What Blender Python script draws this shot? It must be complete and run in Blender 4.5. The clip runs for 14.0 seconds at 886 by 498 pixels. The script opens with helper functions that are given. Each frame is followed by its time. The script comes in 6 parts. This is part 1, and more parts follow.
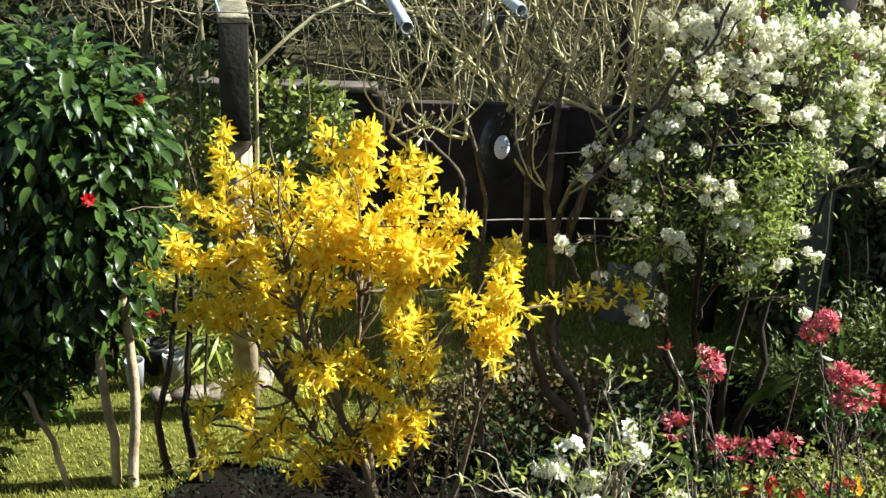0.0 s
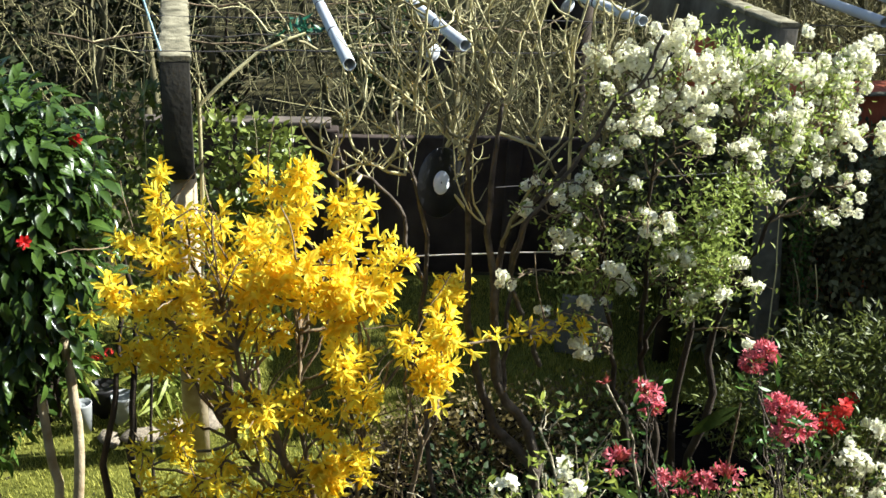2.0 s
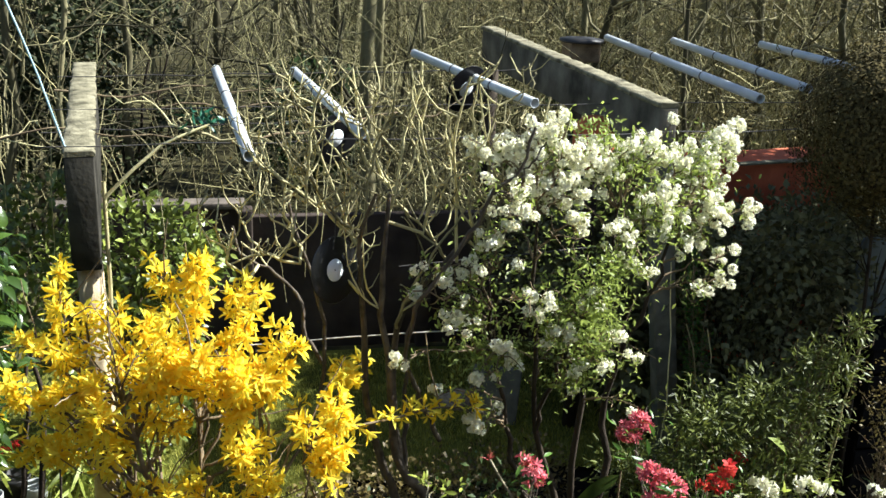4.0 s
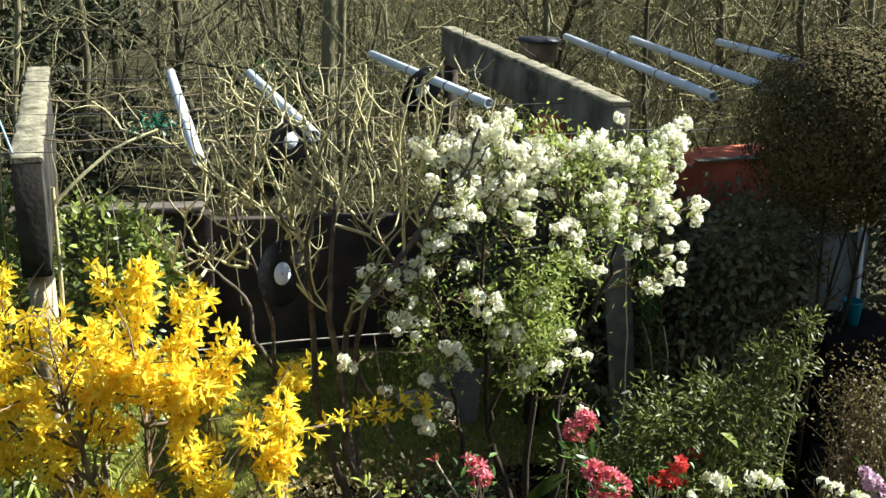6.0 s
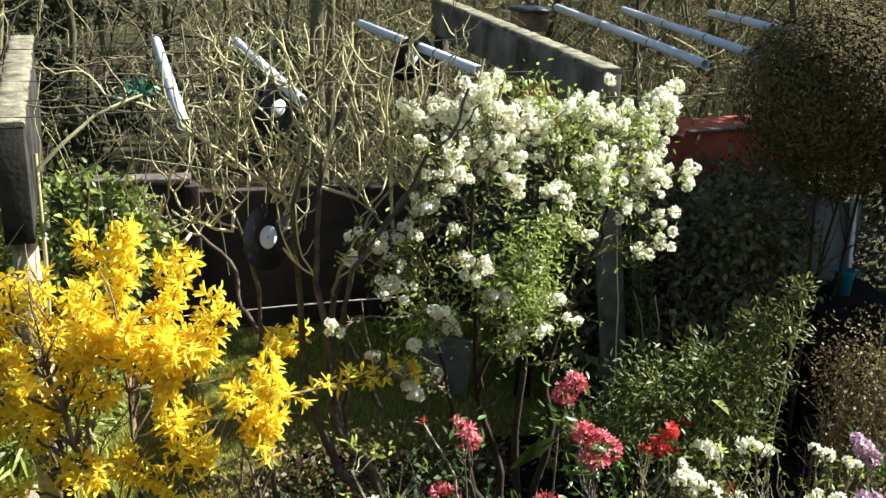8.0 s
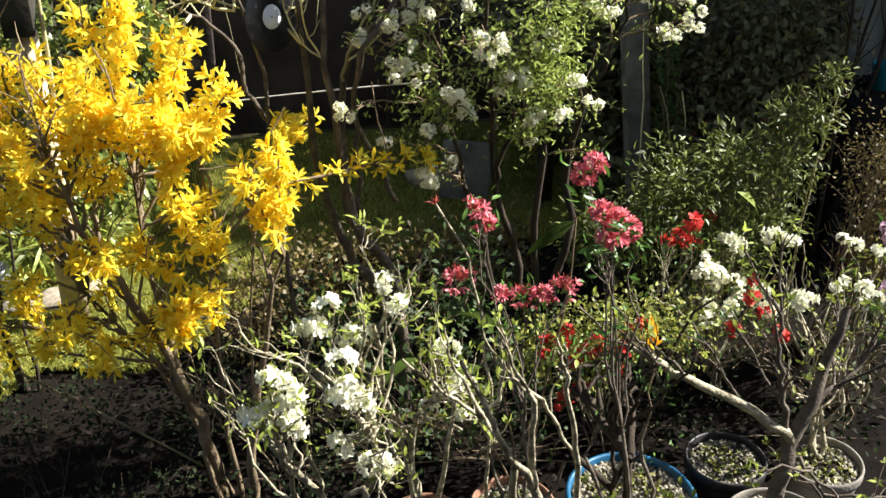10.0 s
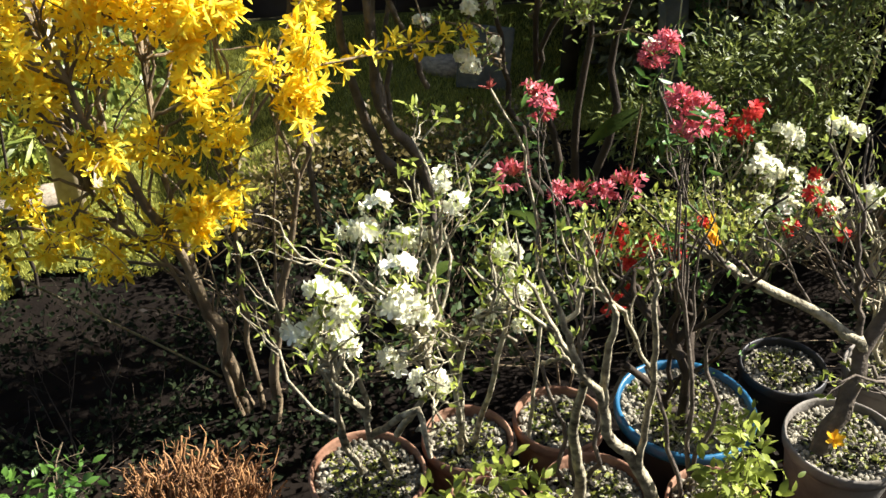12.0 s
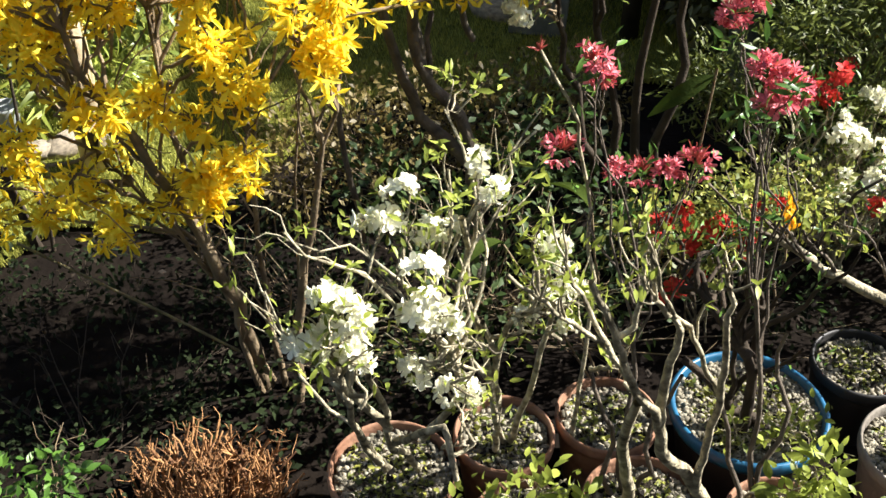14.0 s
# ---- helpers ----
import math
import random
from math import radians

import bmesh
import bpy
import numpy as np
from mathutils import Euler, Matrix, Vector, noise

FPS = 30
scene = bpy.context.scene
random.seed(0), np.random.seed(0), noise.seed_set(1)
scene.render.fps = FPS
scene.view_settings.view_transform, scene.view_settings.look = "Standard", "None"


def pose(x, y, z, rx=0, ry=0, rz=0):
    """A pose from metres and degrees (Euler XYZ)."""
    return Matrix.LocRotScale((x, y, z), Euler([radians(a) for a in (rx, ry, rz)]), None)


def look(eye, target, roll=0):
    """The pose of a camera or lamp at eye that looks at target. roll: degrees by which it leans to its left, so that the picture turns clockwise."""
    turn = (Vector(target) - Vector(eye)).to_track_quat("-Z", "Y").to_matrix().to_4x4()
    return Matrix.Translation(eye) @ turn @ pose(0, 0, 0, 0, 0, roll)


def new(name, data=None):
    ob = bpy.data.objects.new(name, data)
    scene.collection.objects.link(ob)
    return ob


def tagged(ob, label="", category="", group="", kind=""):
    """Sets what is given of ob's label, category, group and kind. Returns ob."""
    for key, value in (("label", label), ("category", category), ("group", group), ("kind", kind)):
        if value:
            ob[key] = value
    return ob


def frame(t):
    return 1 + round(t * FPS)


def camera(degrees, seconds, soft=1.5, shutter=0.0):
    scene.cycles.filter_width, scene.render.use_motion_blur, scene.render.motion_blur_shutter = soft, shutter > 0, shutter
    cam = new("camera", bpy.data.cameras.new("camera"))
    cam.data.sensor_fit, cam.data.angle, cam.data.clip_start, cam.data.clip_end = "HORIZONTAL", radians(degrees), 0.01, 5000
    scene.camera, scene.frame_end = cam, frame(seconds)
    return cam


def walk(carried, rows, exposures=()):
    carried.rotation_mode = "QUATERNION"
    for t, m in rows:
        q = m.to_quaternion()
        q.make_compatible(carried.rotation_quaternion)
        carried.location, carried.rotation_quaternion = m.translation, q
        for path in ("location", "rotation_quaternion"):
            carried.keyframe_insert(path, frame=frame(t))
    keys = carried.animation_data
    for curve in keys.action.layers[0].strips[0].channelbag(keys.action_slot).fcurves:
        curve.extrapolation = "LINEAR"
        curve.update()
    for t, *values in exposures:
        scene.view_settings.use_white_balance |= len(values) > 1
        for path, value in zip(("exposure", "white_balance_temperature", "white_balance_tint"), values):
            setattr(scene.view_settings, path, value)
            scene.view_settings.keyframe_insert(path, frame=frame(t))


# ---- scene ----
cam = camera(45.9, 14.0)
PATH = [
    (0, (-0.357, 0.110, 2.936), (-0.172, 1.922, 2.108), 3.21),
    (0.5, (-0.353, 0.108, 2.926), (-0.164, 1.923, 2.108), 3.22),
    (1, (-0.330, 0.113, 2.924), (-0.127, 1.932, 2.117), 3.15),
    (1.5, (-0.287, 0.117, 2.927), (-0.068, 1.941, 2.138), 2.99),
    (2, (-0.251, 0.125, 2.948), (-0.012, 1.955, 2.178), 2.84),
    (2.5, (-0.215, 0.083, 2.991), (0.054, 1.921, 2.250), 2.72),
    (3, (-0.192, -0.004, 3.056), (0.120, 1.843, 2.354), 2.62),
    (3.5, (-0.155, -0.031, 3.074), (0.184, 1.826, 2.411), 2.38),
    (3.7, (-0.143, -0.033, 3.087), (0.206, 1.824, 2.431), 2.31),
    (6, (-0.026, -0.058, 3.107), (0.382, 1.788, 2.452), 1.87),
    (6.5, (-0.033, -0.046, 3.102), (0.386, 1.797, 2.448), 2.00),
    (7, (-0.019, -0.051, 3.104), (0.401, 1.791, 2.450), 2.01),
    (7.2, (-0.013, -0.043, 3.096), (0.407, 1.801, 2.445), 2.01),
    (9.3, (0.001, -0.023, 2.897), (0.396, 1.732, 2.025), 1.48),
    (9.5, (0.016, -0.013, 2.880), (0.399, 1.727, 1.970), 1.28),
    (10, (0.056, 0.023, 2.830), (0.406, 1.728, 1.846), 0.84),
    (10.5, (0.081, 0.071, 2.774), (0.406, 1.758, 1.750), 0.20),
    (11, (0.051, 0.156, 2.737), (0.378, 1.817, 1.673), 0.25),
    (11.5, (-0.023, 0.267, 2.709), (0.329, 1.890, 1.594), 1.00),
    (12, (-0.062, 0.347, 2.652), (0.296, 1.941, 1.498), 1.28),
    (12.5, (-0.068, 0.422, 2.608), (0.283, 1.999, 1.428), 1.49),
    (13, (-0.055, 0.501, 2.569), (0.279, 2.072, 1.376), 1.75),
    (13.5, (-0.021, 0.594, 2.548), (0.282, 2.152, 1.332), 1.67),
    (14, (0.044, 0.689, 2.538), (0.294, 2.228, 1.285), 0.92),
]
walk(cam, [(t, look(eye, target, roll)) for t, eye, target, roll in PATH], [(0.0, 1.54, 6150, 8), (7.0, 1.62, 6150, 8), (9.5, 1.68, 6350, 12), (11.0, 1.82, 6480, 12), (14.0, 1.84, 6540, 12)])

# ---- world, sun, exposure ----
SUN_AZ, SUN_EL = 86.0, 42.0  # degrees from +y towards +x, and above the horizon
world = bpy.data.worlds.new("world")
scene.world = world
world.use_nodes = True
wn = world.node_tree
sky = wn.nodes.new("ShaderNodeTexSky")
sky.sky_type, sky.sun_disc = "NISHITA", False
sky.sun_elevation, sky.sun_rotation = radians(SUN_EL), radians(SUN_AZ)
wn.links.new(sky.outputs[0], wn.nodes["Background"].inputs[0])
wn.nodes["Background"].inputs[1].default_value = 0.052
sun = new("sun", bpy.data.lights.new("sun", "SUN"))
sun.data.energy, sun.data.angle, sun.data.color = 5.0, radians(0.5), (1.0, 0.975, 0.925)
_d = Vector((math.sin(radians(SUN_AZ)) * math.cos(radians(SUN_EL)), math.cos(radians(SUN_AZ)) * math.cos(radians(SUN_EL)), math.sin(radians(SUN_EL))))
sun.matrix_world = look(_d * 30, (0, 0, 0))

G = -0.08  # ground level
rng = np.random.default_rng(7)


# ---- materials ----
def nodes_of(name):
    m = bpy.data.materials.new(name)
    m.use_nodes = True
    return m, m.node_tree.nodes, m.node_tree.links, m.node_tree.nodes["Principled BSDF"]


def varied(name, c1, c2, rough=0.6, spec=0.4, trans=0.0, scale=8.0, bump=0.0, bscale=60.0, metal=0.0, tcol=None, mixing="island", coords="Object", sheen=0.0, stops=None):
    """Surface whose colour runs between two tones: by piece, and by noise at two scales."""
    m, n, l, p = nodes_of(name)
    tc = n.new("ShaderNodeTexCoord")
    big = n.new("ShaderNodeTexNoise")
    big.inputs["Scale"].default_value = scale
    big.inputs["Detail"].default_value = 6
    l.new(tc.outputs[coords], big.inputs["Vector"])
    value = big.outputs["Fac"]
    if mixing != "none":
        geo = n.new("ShaderNodeNewGeometry")
        info = n.new("ShaderNodeObjectInfo")
        add = n.new("ShaderNodeMath")
        add.operation = "ADD"
        l.new(geo.outputs["Random Per Island"], add.inputs[0])
        l.new(info.outputs["Random"], add.inputs[1])
        fr = n.new("ShaderNodeMath")
        fr.operation = "FRACT"
        l.new(add.outputs[0], fr.inputs[0])
        mx = n.new("ShaderNodeMath")
        mx.operation = "MULTIPLY_ADD"
        l.new(fr.outputs[0], mx.inputs[0])
        mx.inputs[1].default_value = 0.65
        sub = n.new("ShaderNodeMath")
        sub.operation = "MULTIPLY"
        l.new(value, sub.inputs[0])
        sub.inputs[1].default_value = 0.4
        l.new(sub.outputs[0], mx.inputs[2])
        value = mx.outputs[0]
    ramp = n.new("ShaderNodeValToRGB")
    ramp.color_ramp.elements[0].position, ramp.color_ramp.elements[1].position = stops or ((0.12, 0.85) if mixing != "none" else (0.3, 0.7))
    ramp.color_ramp.elements[0].color, ramp.color_ramp.elements[1].color = (*c1, 1), (*c2, 1)
    l.new(value, ramp.inputs[0])
    l.new(ramp.outputs[0], p.inputs["Base Color"])
    p.inputs["Roughness"].default_value = rough
    p.inputs["Specular IOR Level"].default_value = spec
    p.inputs["Metallic"].default_value = metal
    if bump:
        fine = n.new("ShaderNodeTexNoise")
        fine.inputs["Scale"].default_value = bscale
        fine.inputs["Detail"].default_value = 5
        l.new(tc.outputs[coords], fine.inputs["Vector"])
        b = n.new("ShaderNodeBump")
        b.inputs["Strength"].default_value = bump
        b.inputs["Distance"].default_value = 0.01
        l.new(fine.outputs["Fac"], b.inputs["Height"])
        l.new(b.outputs[0], p.inputs["Normal"])
    if trans:
        t = n.new("ShaderNodeBsdfTranslucent")
        if tcol:
            t.inputs[0].default_value = (*tcol, 1)
        else:
            l.new(ramp.outputs[0], t.inputs[0])
        mix = n.new("ShaderNodeMixShader")
        mix.inputs[0].default_value = trans
        l.new(p.outputs[0], mix.inputs[1])
        l.new(t.outputs[0], mix.inputs[2])
        l.new(mix.outputs[0], n["Material Output"].inputs[0])
    return m


M = dict(
    yellow=varied("forsythia_petal", (0.93, 0.61, 0.007), (1.0, 0.93, 0.13), 0.5, 0.2, 0.6, 14),
    cane=varied("brown_bark", (0.075, 0.052, 0.03), (0.28, 0.215, 0.13), 0.8, 0.2, 0, 9, 0.5, 120, mixing="none"),
    darkbark=varied("dark_bark", (0.02, 0.015, 0.01), (0.06, 0.045, 0.03), 0.85, 0.2, 0, 9, 0.5, 120, mixing="none"),
    paletwig=varied("olive_twig", (0.07, 0.058, 0.026), (0.66, 0.60, 0.31), 0.7, 0.3, 0, 22, 0.3, 150),
    stemgrey=varied("grey_brown_stem", (0.05, 0.04, 0.03), (0.15, 0.122, 0.09), 0.85, 0.2, 0, 18, 0.6, 100, mixing="none"),
    greybark=varied("grey_bark", (0.06, 0.05, 0.03), (0.54, 0.48, 0.32), 0.85, 0.2, 0, 26, 0.9, 90, mixing="none"),
    forestbark=varied("woodland_bark", (0.018, 0.016, 0.009), (0.21, 0.19, 0.10), 0.85, 0.2, 0, 3, 0.5, 40),
    thicket=varied("thicket_twig", (0.018, 0.016, 0.007), (0.46, 0.42, 0.20), 0.85, 0.2, 0, 2, 0, 40, stops=(0.2, 0.87)),
    withered=varied("withered_leaf", (0.10, 0.08, 0.03), (0.40, 0.34, 0.16), 0.8, 0.1, 0.2, 2),
    camleaf=varied("glossy_leaf", (0.010, 0.024, 0.006), (0.062, 0.110, 0.018), 0.27, 0.4, 0.05, 10, 0.2, 60, tcol=(0.16, 0.3, 0.03)),
    camred=varied("camellia_petal", (0.35, 0.006, 0.006), (0.62, 0.02, 0.014), 0.5, 0.3, 0.2, 10),
    white=varied("white_petal", (0.83, 0.815, 0.58), (0.94, 0.93, 0.79), 0.6, 0.2, 0.3, 20),
    freshleaf=varied("fresh_leaf", (0.08, 0.11, 0.018), (0.40, 0.46, 0.08), 0.45, 0.35, 0.42, 10),
    limeleaf=varied("lime_leaf", (0.10, 0.145, 0.03), (0.44, 0.52, 0.12), 0.45, 0.35, 0.45, 10),
    midleaf=varied("mid_green_leaf", (0.025, 0.07, 0.012), (0.10, 0.20, 0.03), 0.4, 0.4, 0.25, 10),
    ivyleaf=varied("evergreen_leaf", (0.035, 0.062, 0.012), (0.25, 0.30, 0.055), 0.4, 0.45, 0.2, 6),
    darkleaf=varied("dark_leaf", (0.012, 0.018, 0.008), (0.05, 0.06, 0.024), 0.6, 0.15, 0.1, 6),
    # darker leaf copy that carries the shade under the shrubs in its colour
    coverleaf=varied("shaded_cover_leaf", (0.008, 0.013, 0.006), (0.022, 0.032, 0.012), 0.7, 0.08, 0.1, 6),
    shadeleaf=varied("shade_leaf", (0.05, 0.055, 0.028), (0.18, 0.18, 0.085), 0.6, 0.15, 0.1, 6),
    bedleaf=varied("bed_leaf", (0.012, 0.024, 0.007), (0.04, 0.066, 0.016), 0.55, 0.2, 0.12, 6),
    topiary=varied("box_leaf", (0.022, 0.019, 0.008), (0.14, 0.112, 0.043), 0.85, 0.08, 0.0, 5),
    bamboo=varied("willow_leaf", (0.03, 0.042, 0.01), (0.17, 0.20, 0.04), 0.5, 0.3, 0.25, 5),
    pink=varied("pink_petal", (0.48, 0.035, 0.07), (0.89, 0.31, 0.33), 0.55, 0.2, 0.3, 20),
    pinkbud=varied("pink_bud", (0.22, 0.035, 0.03), (0.66, 0.17, 0.13), 0.5, 0.3, 0.2, 20),
    scarlet=varied("scarlet_petal", (0.38, 0.010, 0.014), (0.80, 0.085, 0.06), 0.55, 0.2, 0.25, 20),
    mauve=varied("mauve_petal", (0.42, 0.24, 0.34), (0.62, 0.45, 0.52), 0.55, 0.2, 0.3, 20),
    bronze=varied("bronze_leaf", (0.04, 0.032, 0.011), (0.20, 0.155, 0.05), 0.5, 0.3, 0.3, 10),
    autumn=varied("orange_green_leaf", (0.04, 0.07, 0.014), (0.34, 0.34, 0.07), 0.5, 0.3, 0.3, 9),
    drystem=varied("dry_stem", (0.06, 0.022, 0.01), (0.40, 0.21, 0.085), 0.7, 0.3, 0, 20),
    # soil far darker than wet peat: the bed's shade is in the colour
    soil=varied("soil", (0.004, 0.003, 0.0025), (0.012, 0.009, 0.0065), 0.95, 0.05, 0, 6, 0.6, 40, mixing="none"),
    lawn=varied("lawn_soil", (0.05, 0.06, 0.012), (0.17, 0.17, 0.03), 0.9, 0.1, 0, 5, 0.25, 90, mixing="none"),
    grass=varied("grass_blade", (0.12, 0.145, 0.025), (0.48, 0.46, 0.10), 0.6, 0.3, 0.35, 3),
    litter=varied("leaf_litter", (0.008, 0.007, 0.003), (0.085, 0.075, 0.032), 0.9, 0.1, 0, 5.5, 0.9, 12, mixing="none"),
    # brown leaves darkened to near-black, so the bed's shade sits in their colour
    deadleaf=varied("shaded_dead_leaf", (0.008, 0.006, 0.004), (0.024, 0.017, 0.010), 0.8, 0.2, 0.1, 6),
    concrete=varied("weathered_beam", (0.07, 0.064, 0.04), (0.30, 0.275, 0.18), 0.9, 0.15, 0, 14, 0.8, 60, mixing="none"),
    # beam bodies darker than the cap: shade of the sides in the colour
    beamgrey=varied("shaded_grey_beam", (0.05, 0.046, 0.036), (0.20, 0.185, 0.15), 0.9, 0.1, 0, 5, 0.25, 45, mixing="none"),
    beamside=varied("shaded_beam_side", (0.014, 0.013, 0.010), (0.075, 0.07, 0.056), 0.9, 0.1, 0, 5, 0.25, 45, mixing="none"),
    greypost=varied("grey_post", (0.075, 0.078, 0.062), (0.19, 0.185, 0.15), 0.9, 0.15, 0, 8, 0.6, 50, mixing="none"),
    broadleaf=varied("broad_leaf", (0.02, 0.035, 0.005), (0.05, 0.075, 0.012), 0.8, 0.08, 0.3, 12, 0.2, 30),
    roundpost=varied("pale_timber", (0.30, 0.22, 0.12), (0.58, 0.48, 0.31), 0.8, 0.2, 0, 12, 0.4, 90, mixing="none"),
    pvc=varied("white_plastic", (0.52, 0.565, 0.58), (0.70, 0.73, 0.74), 0.35, 0.5, 0, 5, 0.05, 60, mixing="none"),
    pvcdark=varied("pipe_bore_shade", (0.01, 0.01, 0.01), (0.03, 0.03, 0.03), 0.8, 0.2, mixing="none"),
    wire=varied("dark_wire", (0.03, 0.03, 0.03), (0.08, 0.07, 0.06), 0.5, 0.5, mixing="none"),
    tie=varied("green_tie", (0.005, 0.05, 0.025), (0.02, 0.12, 0.06), 0.4, 0.4),
    string=varied("pale_string", (0.45, 0.42, 0.36), (0.70, 0.66, 0.58), 0.9, 0.1, mixing="none", scale=40),
    bluestring=varied("blue_string", (0.25, 0.42, 0.48), (0.45, 0.62, 0.68), 0.8, 0.1, mixing="none"),
    vinyl=varied("black_vinyl", (0.005, 0.005, 0.006), (0.012, 0.012, 0.013), 0.28, 0.35, mixing="none", bump=0.1, bscale=200),
    label=varied("record_label", (0.62, 0.68, 0.74), (0.80, 0.82, 0.84), 0.6, 0.3, mixing="none"),
    fence=varied("dark_panel", (0.035, 0.027, 0.023), (0.09, 0.07, 0.058), 0.9, 0.1, 0, 3, 0.6, 30, mixing="none"),
    cap=varied("fence_cap", (0.055, 0.048, 0.04), (0.16, 0.135, 0.11), 0.9, 0.1, 0, 6, 0.5, 50, mixing="none"),
    redwall=varied("red_paint", (0.36, 0.085, 0.04), (0.56, 0.15, 0.07), 0.8, 0.2, 0, 6, 0.4, 40, mixing="none"),
    bluerim=varied("blue_glaze", (0.008, 0.06, 0.125), (0.02, 0.13, 0.235), 0.35, 0.5, 0, 5, 0.1, 40, mixing="none"),
    terracotta=varied("terracotta", (0.15, 0.07, 0.04), (0.33, 0.19, 0.12), 0.85, 0.2, 0, 9, 0.4, 60, mixing="none"),
    blackpot=varied("black_plastic", (0.012, 0.012, 0.012), (0.03, 0.028, 0.026), 0.5, 0.4, mixing="none"),
    greypot=varied("stone_pot", (0.12, 0.105, 0.085), (0.27, 0.245, 0.205), 0.85, 0.2, 0, 9, 0.4, 60, mixing="none"),
    gravel=varied("pale_gravel", (0.04, 0.036, 0.024), (0.36, 0.325, 0.24), 0.85, 0.2, 0, 30, stops=(0.15, 0.97)),
    stone=varied("pale_stone", (0.18, 0.15, 0.11), (0.40, 0.34, 0.25), 0.9, 0.1, 0, 8, 0.8, 30, mixing="none"),
    panel=varied("grey_green_panel", (0.10, 0.12, 0.11), (0.18, 0.20, 0.18), 0.7, 0.2, 0, 3, mixing="none"),
    # slat colour near-black to hold the deep shade of this corner
    crateblack=varied("shade_black_slat", (0.005, 0.005, 0.005), (0.014, 0.013, 0.012), 0.9, 0.1, mixing="none"),
    palepot=varied("dull_pale_plastic", (0.22, 0.24, 0.24), (0.38, 0.39, 0.36), 0.6, 0.3, 0, 12, mixing="none"),
    orange=varied("orange_petal", (0.75, 0.30, 0.01), (0.92, 0.62, 0.04), 0.5, 0.2, 0.3, 20),
    teal=varied("teal_plastic", (0.0, 0.13, 0.18), (0.01, 0.21, 0.27), 0.4, 0.4, mixing="none"),
    housewall=varied("house_wall_plaster", (0.20, 0.19, 0.18), (0.28, 0.27, 0.25), 0.9, 0.1, 0, 2, 0.3, 40, mixing="none"),
)


# ---- building helpers ----
def mesh(name, chunks, mats, smooth=False):
    """One mesh from chunks of (vertices, faces of equal size, material number)."""
    me = bpy.data.meshes.new(name)
    V = np.concatenate([np.asarray(c[0], float).reshape(-1, 3) for c in chunks])
    loops, sizes, mi, off = [], [], [], 0
    for c in chunks:
        F = np.asarray(c[1], int)
        loops.append((F + off).ravel())
        sizes.append(np.full(len(F), F.shape[1]))
        mi.append(np.full(len(F), c[2]))
        off += len(np.asarray(c[0]).reshape(-1, 3))
    loops, sizes, mi = np.concatenate(loops), np.concatenate(sizes), np.concatenate(mi)
    me.vertices.add(len(V))
    me.vertices.foreach_set("co", V.ravel())
    me.loops.add(len(loops))
    me.loops.foreach_set("vertex_index", loops.astype(np.int32))
    me.polygons.add(len(sizes))
    me.polygons.foreach_set("loop_start", np.concatenate([[0], np.cumsum(sizes)[:-1]]).astype(np.int32))
    me.polygons.foreach_set("loop_total", sizes.astype(np.int32))
    me.polygons.foreach_set("material_index", mi.astype(np.int32))
    if smooth:
        me.polygons.foreach_set("use_smooth", np.ones(len(sizes), bool))
    for m in mats:
        me.materials.append(m)
    me.update(calc_edges=True)
    return me


def part(name, data, parent, label="", kind="", m=None):
    """Links a mesh as one object under its thing."""
    ob = new(name, data)
    ob.parent = parent
    if m is not None:
        ob.matrix_local = m
    return tagged(ob, label, kind=kind)


def thing(name, x, y, z, label, category, group="", kind=""):
    ob = new(name)
    ob.location = (x, y, z)
    ob.empty_display_size = 0.1
    return tagged(ob, label, category, group, kind)


def unit(v):
    return v / np.maximum(np.linalg.norm(v, axis=-1, keepdims=True), 1e-9)


def turns(axis, normal):
    """Rotations whose y runs along axis and whose z lies near normal."""
    y = unit(np.asarray(axis, float))
    x = np.cross(y, np.asarray(normal, float))
    bad = np.linalg.norm(x, axis=1) < 1e-4
    x[bad] = np.cross(y[bad], [1.0, 0.3, 0.1])
    x = unit(x)
    return np.stack([x, y, np.cross(x, y)], axis=2)


def strew(tpl, P, R, S):
    """Copies of a template (vertices, faces, material number) at places P, turned by R, scaled by S, as one chunk each."""
    out = []
    P, S = np.asarray(P, float), np.asarray(S, float)
    for V, F, k in tpl:
        V, F = np.asarray(V, float), np.asarray(F, int)
        W = P[:, None, :] + S[:, None, None] * np.einsum("nij,vj->nvi", R, V)
        out.append((W.reshape(-1, 3), (F[None] + (np.arange(len(P)) * len(V))[:, None, None]).reshape(-1, F.shape[1]), k))
    return out


def place(P, R, S):
    """The same as matrices, for pieces that are objects."""
    out = []
    for p, r, s in zip(P, R, S):
        m = np.eye(4)
        m[:3, :3] = r * s
        m[:3, 3] = p
        out.append(Matrix(m.tolist()))
    return out


